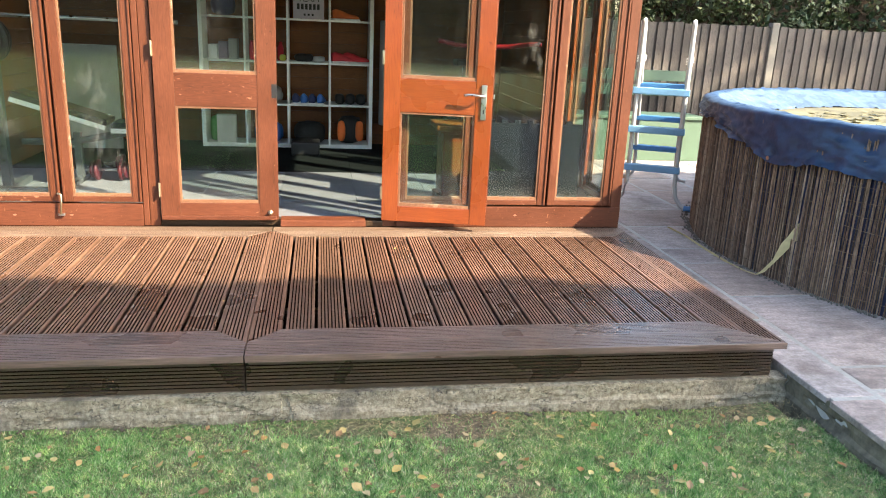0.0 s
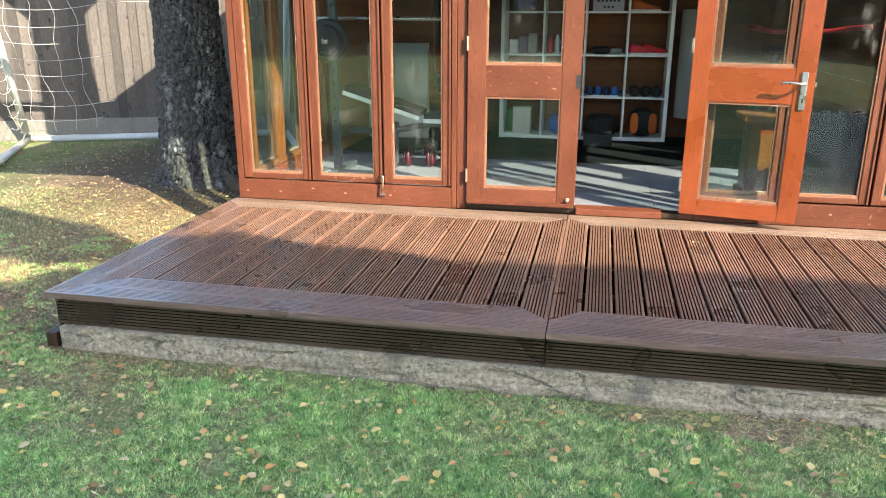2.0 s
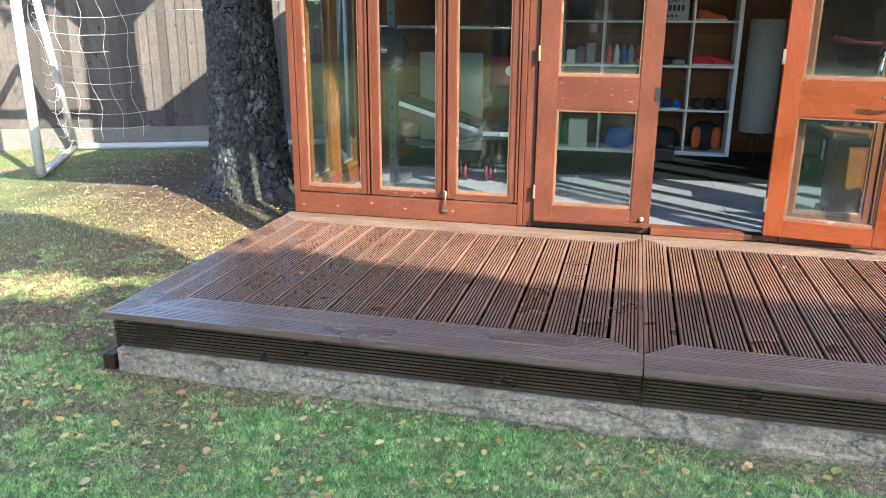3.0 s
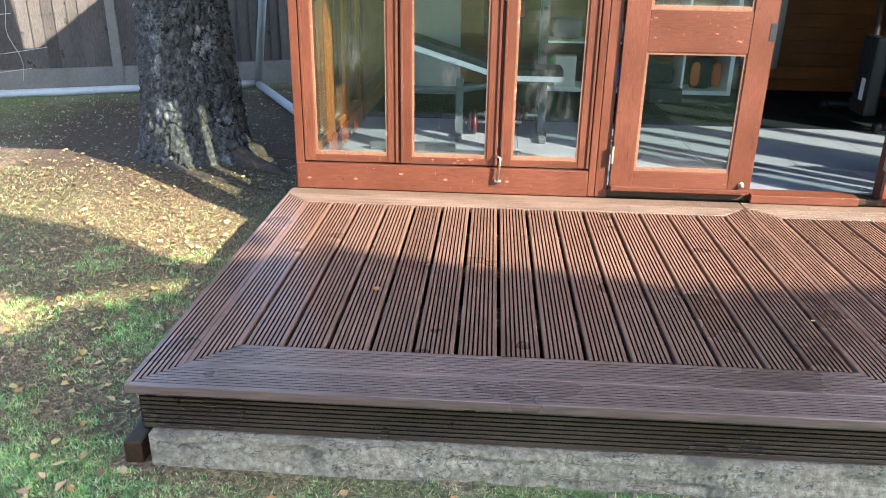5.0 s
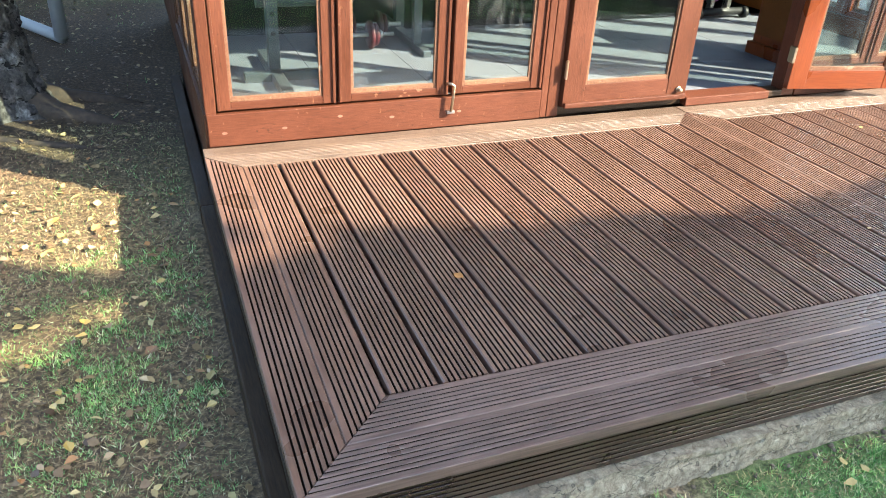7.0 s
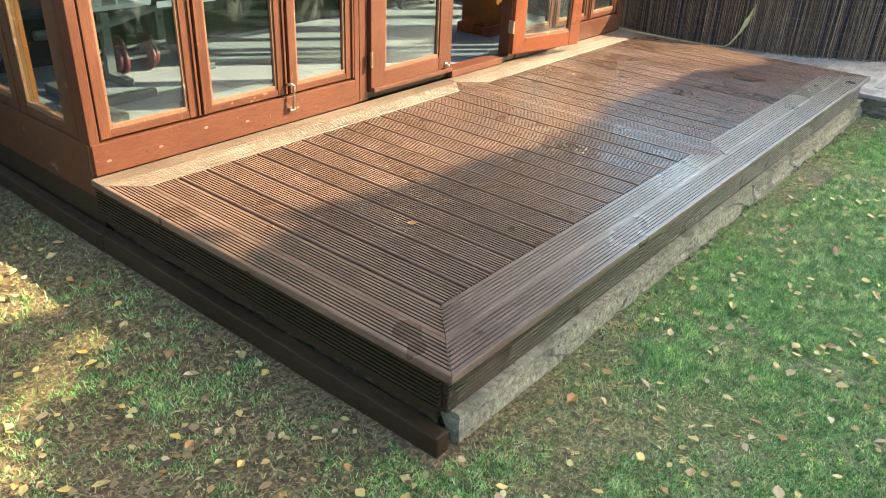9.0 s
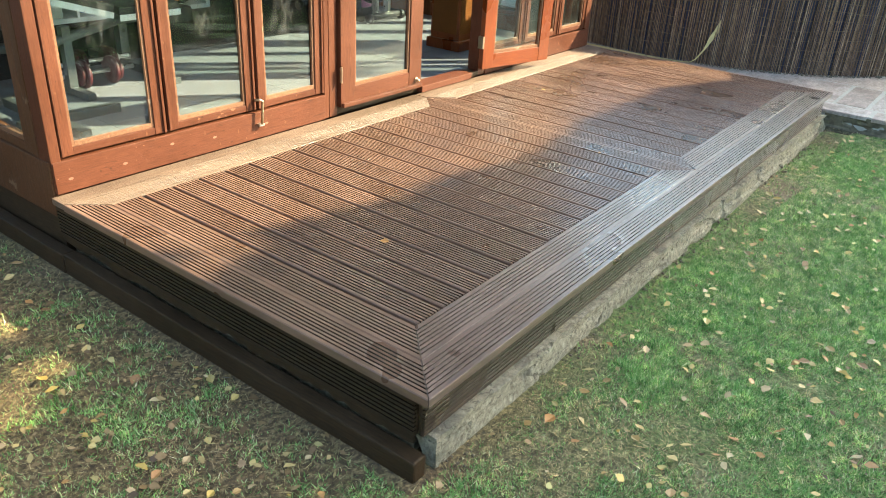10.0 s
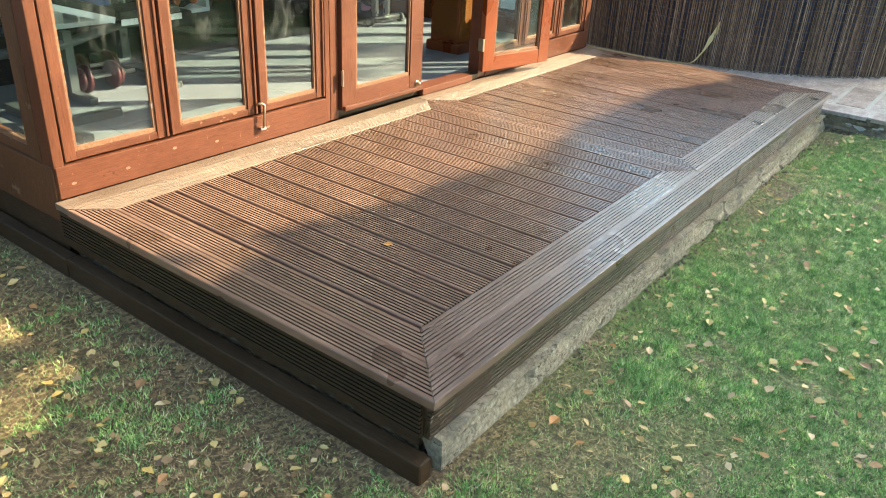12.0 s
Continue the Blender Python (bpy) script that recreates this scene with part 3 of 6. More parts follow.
grass_blades("lawn_grass", 1150000, -4.6, 2.42, -2.4, 0.02, 0.017, 1, lawn_keep)
grass_blades("lawn_grass", 380000, -5.2, -2.46, 0.02, 3.2, 0.016, 2, lawn_keep)
grass_blades("lawn_grass", 90000, -11, -2.3, 2.2, 7.2, 0.032, 3, lawn_keep)
grass_blades("lawn_grass", 280000, -12.5, 2.42, -9, -2.4, 0.04, 4, lawn_keep)
grass_blades("lawn_grass", 190000, -13, 2.40, -27, -9, 0.09, 5, lawn_keep)
grass_blades("lawn_grass", 150000, -12.5, -4.6, -2.4, 3.0, 0.035, 6, lawn_keep)


def dry_straw(n, x0, x1, y0, y1, seed):
    """Flat dead blades lying over the thin patches."""
    rng = np.random.RandomState(seed)
    x, y = rng.uniform(x0, x1, n), rng.uniform(y0, y1, n)
    ok = ~((x > -2.46) & (y > -0.02)) & (x < 2.40) & ((x + 3.5) ** 2 + (y - 3.6) ** 2 > 0.3)
    x, y = x[ok], y[ok]
    n = len(x)
    z = lawn_height(x, y) + rng.uniform(0.001, 0.010, n)
    a, ln, w = rng.uniform(0, 6.28, n), rng.uniform(0.012, 0.04, n), rng.uniform(0.0006, 0.0013, n)
    dx, dy = np.cos(a), np.sin(a)
    p0 = np.stack([x - dy * w, y + dx * w, z], -1)
    p1 = np.stack([x + dy * w, y - dx * w, z], -1)
    tip = np.stack([x + dx * ln, y + dy * ln, z + rng.uniform(0, 0.012, n)], -1)
    V = np.stack([p0, p1, tip], 1).reshape(-1, 3)
    tagged(new("dry_grass", fast_mesh("dry_grass", V, np.arange(3 * n).reshape(-1, 3), STRAW)), "flat dead straw-coloured grass over worn patches", "grass", "", "stuff")


dry_straw(340000, -5.0, 2.42, -2.4, 3.2, 71)


# ---- deck ----
TOP, BW, THICK, GAP = 0.30, 0.1355, 0.030, 0.015


def groove_profile(w, t, grooves=7, pitch=0.0155, gw=0.0058, depth=0.012, r=0.003):
    """Outline of a grooved board across its width, from the upper left round to the lower left."""
    first = w / 2 - pitch * (grooves - 1) / 2
    out = [(0, -r), (r, 0)]
    for k in range(grooves):
        c = first + k * pitch
        out += [(c - gw / 2 - 0.0005, 0), (c - gw / 2 + 0.0002, -0.0009), (c - gw * 0.44, -depth * 0.22), (c - gw * 0.36, -depth), (c + gw * 0.36, -depth), (c + gw * 0.44, -depth * 0.22), (c + gw / 2 - 0.0002, -0.0009), (c + gw / 2 + 0.0005, 0)]
    return out + [(w - r, 0), (w, -r), (w, -t), (0, -t)]


def board(profile, place, start, end, dark_grooves=True):
    """A board with that outline, cut at start(u) and end(u). place turns (along, u, h) into metres."""
    bm = bmesh.new()
    rings = [[bm.verts.new(place(f(u), u, h)) for u, h in profile] for f in (start, end)]
    n = len(profile)
    for k in range(n):
        f = bm.faces.new((rings[0][k], rings[0][(k + 1) % n], rings[1][(k + 1) % n], rings[1][k]))
        h0, h1 = profile[k][1], profile[(k + 1) % n][1]
        # walls and floor of each groove get the near-black material
        f.material_index = 1 if dark_grooves and -0.013 < min(h0, h1) < -0.0012 and max(h0, h1) < -0.0007 else 0
    bm.faces.new(rings[0][::-1])
    bm.faces.new(rings[1])
    return bm


DEPTH = 1.925          # from the nosing to the summerhouse wall
PROFILE = groove_profile(BW, THICK, gw=0.0042, depth=0.008, r=0.0018)
SIDE_PROFILE = groove_profile(BW, THICK, gw=0.0056)


def build_deck_half(x0, x1, outer):
    """One half of the platform; outer is the side with the free edge."""
    label = "dark brown stained grooved timber deck platform with mitred borders"
    half = thing("deck_platform", ((x0 + x1) / 2, 0, 0), label, "decking", "halves of the deck")
    two, one = 2 * BW, BW
    left_w, right_w = (two, one) if outer < 0 else (one, two)
    # front border: two boards, mitred to the borders beside them
    for row in range(2):
        v0 = row * BW + ((0.001 if outer < 0 else 0.005) if row else 0)

        def s(u, v0=v0, row=row):
            d = v0 + u if outer < 0 else (0.0 if row == 0 else u)
            return x0 + d + (0.0025 if outer < 0 else 0.001)

        def e(u, v0=v0, row=row):
            d = v0 + u if outer > 0 else (0.0 if row == 0 else u)
            return x1 - d - 0.001
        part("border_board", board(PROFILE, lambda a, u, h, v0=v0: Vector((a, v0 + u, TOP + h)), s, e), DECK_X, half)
    # side borders
    for k in range(3):
        inner = (k == 2)
        side = outer if not inner else -outer
        col = k if not inner else 0
        u0 = col * BW + (0.0015 if col else 0)
        fx = (lambda u, u0=u0: x0 + u0 + u) if side < 0 else (lambda u, u0=u0: x1 - u0 - u)
        part("border_board", board(SIDE_PROFILE, lambda a, u, h, fx=fx: Vector((fx(u), a, TOP + h)),
             lambda u, u0=u0, inner=inner: u0 + u + 0.001 + (BW + 0.003 if inner else 0), lambda u, u0=u0: DEPTH - min(u0 + u, BW) - 0.001), DECK, half)
    # back border: one bare board
    part("back_border_board", board(PROFILE, lambda a, u, h: Vector((a, DEPTH - u, TOP + h + 0.002)),
         lambda u: x0 + u + 0.001, lambda u: x1 - u - 0.001, False), DECK_BARE, half, "pale weathered back board, stain worn off")
    part("back_strip", a_box(x0 + 0.002, x1 - 0.002, DEPTH + 0.003, 2.021, TOP - 0.028, TOP + 0.001, bevel=0.003), DECK_BARE, half, "pale weathered filler strip along the wall")
    # field boards
    f0, f1 = x0 + left_w + GAP * 0.5, x1 - right_w - GAP * 0.5
    n = 14
    pitch = (f1 - f0) / n
    prof = groove_profile(pitch - GAP, THICK, gw=0.0061, r=0.0036)
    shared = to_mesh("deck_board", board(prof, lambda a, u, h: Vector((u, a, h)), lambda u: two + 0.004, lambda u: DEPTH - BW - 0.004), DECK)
    for k in range(n):
        ob = part("deck_board", shared, DECK, half)
        ob.matrix_basis = Matrix.Translation((f0 + k * pitch + GAP / 2, 0, TOP + random.uniform(-0.0012, 0.0012)))
    # fascia
    edge = 0.032
    fasc = groove_profile(BW, 0.026)
    fx0, fx1 = (x0 + edge, x1 - 0.002) if outer < 0 else (x0 + 0.002, x1 - edge - 0.01)
    part("fascia_board", board(fasc, lambda a, u, h: Vector((a, edge - h, 0.127 + u)), lambda u: fx0, lambda u: fx1), DECK_F, half)
    xs = x0 + 0.012 if outer < 0 else x1 - 0.022
    # side fascia in darker timber than the deck, its shade deepened by colour
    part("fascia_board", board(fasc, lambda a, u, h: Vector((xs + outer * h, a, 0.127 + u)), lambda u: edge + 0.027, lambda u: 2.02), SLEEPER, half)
    # rotten lower edge of the side fascia
    if outer < 0:
        bm = bmesh.new()
        row = []
        for k in range(160):
            y = 0.06 + 1.95 * k / 159
            z = 0.098 + 0.020 * noise.noise((y * 6, 3, 1)) + 0.012 * noise.noise((y * 25, 5, 2)) + 0.03 * max(0, noise.noise((y * 1.7, 8, 1)))
            row.append([bm.verts.new(c) for c in ((xs + 0.004, y, 0.128), (xs + 0.004, y, z), (xs + 0.016, y, z), (xs + 0.016, y, 0.128))])
        for p, q in zip(row, row[1:]):
            for j in range(3):
                bm.faces.new((p[j], q[j], q[j + 1], p[j + 1]))
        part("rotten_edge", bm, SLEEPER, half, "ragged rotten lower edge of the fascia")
    # joists below
    for k in range(5):
        y = 0.10 + k * 0.44
        part("joist", a_box(x0 + 0.06, x1 - 0.06, y, y + 0.045, 0.13, TOP - THICK - 0.004), SLEEPER, half)
    return half


build_deck_half(-2.4, -0.0015, -1)
build_deck_half(0.0015, 2.385, 1)


def rough_face(bm, place, length, z0, z1, seed, nx, nz=14, deep=0.02):
    """A worn concrete face: broken lower edge, pits and a crumbled lip. place turns (along, out, z) into metres."""
    grid = []
    for i in range(nx + 1):
        a = length * i / nx
        row = []
        for j in range(nz + 1):
            f = j / nz
            z = z0 + (z1 - z0) * f
            out = 0.005 * noise.noise((a * 3, z * 9, seed)) + 0.0035 * noise.noise((a * 13, z * 26, seed + 2)) + 0.002 * noise.noise((a * 45, z * 60, seed + 3))
            chip = max(0.0, noise.noise((a * 6, z * 18, seed + 7)) - 0.15) * deep * 3.0
            crumble = max(0.0, noise.noise((a * 2.3, 0, seed + 9))) * deep * max(0, 1 - f * 1.6) * 2
            lip = 0.05 + 0.02 * noise.noise((a * 2.1, 7, seed)) + 0.008 * noise.noise((a * 14, 9, seed))
            out += 0.014 * min(1.0, max(0.0, (lip - z) / 0.006)) * min(1.0, max(0.0, a - 1.6))
            crack = deep * 0.9 if abs(noise.noise((a * 1.6, z * 10, seed + 11))) < 0.02 else 0.0
            row.append(bm.verts.new(place(a, out - chip - crumble - crack, z + 0.006 * noise.noise((a * 7, 4, seed)) * f)))
        row.append(bm.verts.new(place(a, -0.09, z1)))
        grid.append(row)
    for i in range(nx):
        for j in range(nz + 1):
            bm.faces.new((grid[i][j], grid[i + 1][j], grid[i + 1][j + 1], grid[i][j + 1]))
    bm.faces.new(grid[0])
    bm.faces.new(grid[-1][::-1])
    return bm


def build_plinth():
    """Rough cast concrete edge under the deck."""
    bm = rough_face(bmesh.new(), lambda a, o, z: Vector((-2.345 + a, 0.002 - o, z)), 4.765, -0.06, 0.123, 1, 640, 20, 0.012)
    solid("concrete_plinth", bm, CONCRETE, "rough grey cracked concrete edge below the deck", "plinth", "", "structure")
    solid("slab_base", a_box(-2.33, 2.34, 0.10, 5.8, -0.1, 0.115), CONCRETE, "concrete base slab under deck and summerhouse", "slab", "", "structure")


build_plinth()


def build_rubble():
    """Crumbled concrete and stones along the foot of the plinth."""
    rng = np.random.RandomState(44)
    n = 420
    x = rng.uniform(-2.3, 2.38, n)
    keep = fade_noise(x, 0 * x, 1.7, 46) + 0.4 * np.clip(x - 0.5, -1, 1) > -0.2
    x = x[keep]
    n = len(x)
    y = -0.004 - np.abs(rng.normal(0, 0.035, n))
    s = rng.gamma(2.0, 0.0021, n) + 0.002
    c = np.stack([x, y, lawn_height(x, y) + 0.3 * s + 0.004], -1)
    six = np.array([(1, 0, 0), (-1, 0, 0), (0, 1, 0), (0, -1, 0), (0, 0, 0.7), (0, 0, -0.7)])
    a = rng.uniform(0, 6.28, n)
    ca, sa = np.cos(a), np.sin(a)
    rot = np.stack([np.stack([ca, -sa, 0 * a], -1), np.stack([sa, ca, 0 * a], -1), np.stack([rng.uniform(-0.4, 0.4, n), rng.uniform(-0.4, 0.4, n), 1 + 0 * a], -1)], 1)
    pts = np.einsum("nij,kj->nki", rot, six) * (s[:, None, None] * rng.uniform(0.6, 1.3, (n, 6, 1))) + c[:, None, :]
    tri = np.array([(0, 2, 4), (2, 1, 4), (1, 3, 4), (3, 0, 4), (2, 0, 5), (1, 2, 5), (3, 1, 5), (0, 3, 5)])
    F = (np.arange(n)[:, None, None] * 6 + tri[None]).reshape(-1, 3)
    tagged(new("rubble", fast_mesh("rubble", pts.reshape(-1, 3), F, CLOD)), "crumbled concrete and small stones along the deck base", "rubble", "", "stuff")


build_rubble()
edging = thing("timber_edging", (-2.41, 1.9, 0), "damp dark brown timber edging on the ground beside the deck", "edging")
part("plank", a_box(-2.437, -2.378, 0.012, 1.93, -0.02, 0.082, bevel=0.008), SLEEPER, edging)
part("plank", a_box(-2.440, -2.380, 1.934, 3.9, -0.02, 0.079, bevel=0.008), SLEEPER, edging)


# ---- summerhouse ----
WALL_Y = 2.03
FLOOR = 0.30
XL, XR, YB = -2.37, 2.37, 5.70
WINDOW_TOP = 2.16


def pane(parent, x0, x1, y, z0, z1):
    """A sheet of glass whose origin lies at its lower edge."""
    p = part("pane", a_box(x0, x1, y, y + 0.004, 0, z1 - z0), GLASS, parent)
    p.matrix_basis = Matrix.Translation((0, 0, z0))
    return p


def frame_parts(parent, x0, x1, z0, z1, y0, y1, s, bottom, top, mat_v, mat_h, bead=BEAD, bars=()):
    """Stiles, rails, beads and panes of a casement or door in the plane of y. bars: heights (low, high) of rails between."""
    part("stile", a_box(x0, x0 + s, y0, y1, z0, z1, bevel=0.003), mat_v, parent)
    part("stile", a_box(x1 - s, x1, y0, y1, z0, z1, bevel=0.003), mat_v, parent)
    cuts = [(z0, z0 + bottom), *bars, (z1 - top, z1)]
    for a, b in cuts:
        part("rail", a_box(x0 + s, x1 - s, y0 + 0.002, y1 - 0.002, a, b, bevel=0.003), mat_h, parent)
    for (a, b), (c, d) in zip(cuts, cuts[1:]):
        w = 0.013
        yb = y0 + 0.007
        for q in ((x0 + s, x0 + s + w, b, c), (x1 - s - w, x1 - s, b, c), (x0 + s + w, x1 - s - w, b, b + 0.021), (x0 + s + w, x1 - s - w, c - w, c)):
            part("glazing_bead", a_box(q[0], q[1], yb, yb + 0.014, q[2], q[3], bevel=0.002), bead, parent)
        pane(parent, x0 + s + 0.002, x1 - s - 0.002, (y0 + y1) / 2, b + 0.002, c - 0.002)


house = thing("summerhouse", (0, 3.8, FLOOR), "red-brown painted wooden summerhouse used as a gym", "summerhouse")


def build_shell():
    # posts of the front
    for x0, x1, m in ((XL, XL + 0.045, PAINT), (-0.80, -0.765, PAINT), (-0.762, -0.700, PAINT), (0.715, 0.80, PAINT), (2.30, XR, PAINT)):
        part("post", a_box(x0, x1, WALL_Y, WALL_Y + 0.09, FLOOR + 0.004, 2.45, bevel=0.004), m, house)
    # boards below the windows
    for x0, x1 in ((XL + 0.003, -0.803), (0.803, XR - 0.003)):
        part("bottom_board", a_box(x0, x1, WALL_Y - 0.006, WALL_Y + 0.05, FLOOR + 0.003, 0.443, bevel=0.003), PAINT_H, house)
    part("head_beam", a_box(XL, XR, WALL_Y, WALL_Y + 0.09, 2.25, 2.45), PAINT_H, house)
    # stretch below the closed door: the gap's shade is put into dark timber
    part("threshold", a_box(-0.698, 0.045, WALL_Y + 0.015, WALL_Y + 0.09, FLOOR + 0.006, 0.345), SLEEPER, house)
    part("threshold", a_box(0.048, 0.60, WALL_Y - 0.03, WALL_Y + 0.09, FLOOR + 0.006, 0.350, bevel=0.005), PAINT_H, house)
    part("threshold", a_box(0.602, 0.714, WALL_Y - 0.005, WALL_Y + 0.09, FLOOR + 0.006, 0.340, bevel=0.005), SLEEPER, house)
    # casements of the front
    for x0, x1 in ((-2.320, -1.815), (-1.801, -1.289), (-1.272, -0.806), (0.806, 1.300), (1.314, 1.826), (1.840, 2.296)):
        c = part("casement", a_box(x0 + 0.003, x1 - 0.003, WALL_Y + 0.052, WALL_Y + 0.06, 0.446, 0.458), PAINT_H, house)
        for xa in (x0 + 0.001, x1 - 0.013):
            part("cover_strip", a_box(xa, xa + 0.012, WALL_Y - 0.003, WALL_Y + 0.0055, 0.456, 2.238, bevel=0.0025), PAINT, c)
        frame_parts(c, x0, x1, 0.454, 2.24, WALL_Y + 0.006, WALL_Y + 0.05, 0.056, 0.034, 0.06, PAINT, PAINT_H)
    for x in (-1.8135, -1.287, 1.3025, 1.8285):
        part("mullion", a_box(x, x + 0.0145, WALL_Y + 0.036, WALL_Y + 0.05, 0.445, 2.24), PAINT, house)
    # sides: three casements, then boarding
    for side in (-1, 1):
        xo = XL if side < 0 else XR
        turn = Matrix.Translation((xo, 0, 0)) @ (pose(0, 0, 0, 0, 0, -90) if side < 0 else pose(0, 0, 0, 0, 0, 90))
        # along the side the local x runs with world y (or against it)
        for k in range(3):
            a, b = 2.175 + 0.512 * k, 2.175 + 0.512 * (k + 1) - 0.012
            if side < 0:
                lx0, lx1 = -b, -a
            else:
                lx0, lx1 = a, b
            c = part("side_casement", a_box(lx0 + 0.003, lx1 - 0.003, 0.052, 0.06, 0.446, 0.458), SIDE, house)
            c.matrix_basis = Matrix.Identity(4)
            c.data.transform(turn)
            frame_side(c, lx0, lx1, turn)
            for xa, xb, za, zb in ((lx0 + 0.002, lx0 + 0.06, 0.45, 2.236), (lx1 - 0.06, lx1 - 0.002, 0.45, 2.236), (lx0 + 0.061, lx1 - 0.061, 0.45, 0.486)):
                bm = a_box(xa, xb, 0.0485, 0.072, za, zb, bevel=0.003)
                bmesh.ops.transform(bm, matrix=turn, verts=bm.verts)
                # left faces use darker pine: the weaker light there is put into colour
                part("inner_bead", bm, ORANGE if side > 0 else LINING, c, "varnished inner face")
        lx0, lx1 = (-3.71, -(WALL_Y + 0.1)) if side < 0 else (WALL_Y + 0.1, 3.71)
        bm = a_box(lx0, lx1, 0.0605, 0.085, FLOOR + 0.015, 0.447, bevel=0.004)
        bmesh.ops.transform(bm, matrix=turn, verts=bm.verts)
        part("inner_board", bm, ORANGE_H, house, "varnished orange board below the side windows")
        for a, b in ((WALL_Y + 0.093, 2.172), (3.713, 3.80)):
            lx0, lx1 = (-b, -a) if side < 0 else (a, b)
            bm = a_box(lx0, lx1, 0.0, 0.08, FLOOR + 0.004, 2.45, bevel=0.003)
            bmesh.ops.transform(bm, matrix=turn, verts=bm.verts)
            part("post", bm, SIDE, house)
        lx0, lx1 = (-3.71, -(WALL_Y + 0.012)) if side < 0 else (WALL_Y + 0.012, 3.71)
        bm = a_box(lx0, lx1, -0.008, 0.06, 0.20, 0.443, bevel=0.003)
        bmesh.ops.transform(bm, matrix=turn, verts=bm.verts)
        part("bottom_board", bm, SIDE, house)
        bm = a_box(*((-3.9, -2.03) if side < 0 else (2.03, 3.9)), 0.004, 0.05, -0.02, 0.197)
        bmesh.ops.transform(bm, matrix=turn, verts=bm.verts)
        part("skirting", bm, SLEEPER, house, "dark skirting board")
        for k in range(18):
            z = 0.20 + 0.125 * k
            lx0, lx1 = (-YB, -3.803) if side < 0 else (3.803, YB)
            bm = a_box(lx0, lx1, 0.0, 0.02, z, z + 0.122, bevel=0.003)
            bmesh.ops.transform(bm, matrix=turn, verts=bm.verts)
            part("cladding_board", bm, SIDE, house)
            lx0, lx1 = (-YB + 0.05, -3.803) if side < 0 else (3.803, YB - 0.05)
            bm = a_box(lx0, lx1, 0.05, 0.066, z + 0.1, z + 0.222, bevel=0.003)
            bmesh.ops.transform(bm, matrix=turn, verts=bm.verts)
            part("lining_board", bm, LINING, house)
        part("head_beam", a_box(*((XL, XL + 0.06) if side < 0 else (XR - 0.06, XR)), WALL_Y + 0.092, YB, 2.25, 2.45), SIDE, house)
    # back wall lined with pine boards
    for k in range(18):
        z = FLOOR + 0.12 * k
        part("lining_board", a_box(XL + 0.07, XR - 0.07, YB - 0.055, YB - 0.04, z, z + 0.117, bevel=0.003), LINING, house)
    part("back_wall", a_box(XL, XR, YB - 0.035, YB, FLOOR - 0.1, 2.45), SIDE, house)
    part("floor_deck", a_box(XL + 0.06, XR - 0.06, WALL_Y + 0.095, YB - 0.056, FLOOR - 0.09, FLOOR - 0.004), SLEEPER, house)
    # unseen upper walls and roof, height and overhang chosen for the shade they cast
    part("gable_board", a_box(XL, XR, WALL_Y + 0.01, WALL_Y + 0.08, 2.453, 3.096), PAINT_H, house)
    part("gable_board", a_box(XL, XR, YB - 0.06, YB, 2.453, 3.096), SIDE, house)
    for x0, x1 in ((XL, XL + 0.06), (XR - 0.06, XR)):
        part("eaves_board", a_box(x0, x1, WALL_Y + 0.083, YB - 0.063, 2.453, 3.096), SIDE, house)
    bm = a_box(XL - 0.4, XR + 0.4, 0.88, YB + 0.25, 3.1, 3.24, bevel=0.01)
    part("roof", bm, SLEEPER, house)
    part("ceiling_lining", a_box(XL + 0.06, XR - 0.06, WALL_Y + 0.1, YB - 0.06, 2.42, 2.45), LINING, house)


def frame_side(c, x0, x1, turn):
    """The same casement, turned into a side wall."""
    first = set(bpy.data.objects)
    frame_parts(c, x0, x1, 0.446, 2.24, 0.003, 0.048, 0.062, 0.042, 0.06, SIDE, SIDE)
    for o in set(bpy.data.objects) - first:
        o.matrix_basis = turn @ o.matrix_basis


build_shell()


def build_door_left():
    d = thing("door", (-0.69, WALL_Y, 0.345), "closed red-brown painted half-glazed wooden door", "door", "double doors")
    x0, x1, y0, y1 = -0.690, 0.037, WALL_Y - 0.022, WALL_Y + 0.022
    frame_parts(d, x0, x1, 0.352, 2.22, y0, y1, 0.118, 0.106, 0.11, PAINT, PAINT_H, BEAD, ((1.067, 1.267),))
    part("weather_bar", a_box(x0 + 0.004, x1 - 0.01, y0 - 0.022, y0 - 0.001, 0.352, 0.378, bevel=0.005), PAINT_H, d)
    for z in (0.50, 1.36, 2.02):
        bm = a_box(x0 - 0.008, x0 + 0.006, y0 - 0.008, y0 + 0.002, z, z + 0.085, bevel=0.002)
        rod(bm, (x0 - 0.002, y0 - 0.008, z - 0.003), (x0 - 0.002, y0 - 0.008, z + 0.088), 0.006, sides=8)
        part("hinge", bm, BRASS, d, "worn brass butt hinge")
    part("lock_keep", a_box(x1 - 0.03, x1 + 0.002, y0 - 0.002, y0 + 0.006, 1.13, 1.215, bevel=0.001), IRON, d, "dark metal lock keep")
    bm = rod(bmesh.new(), (x1 - 0.05, y0 - 0.004, 0.40), (x1 - 0.05, y0 - 0.03, 0.40), 0.011, 0.008)
    rod(bm, (x1 - 0.05, y0 - 0.002, 0.40), (x1 - 0.05, y0 - 0.006, 0.40), 0.016, sides=16)
    part("door_stop", bm, BRASS, d, "small metal bolt knob", True)


build_door_left()


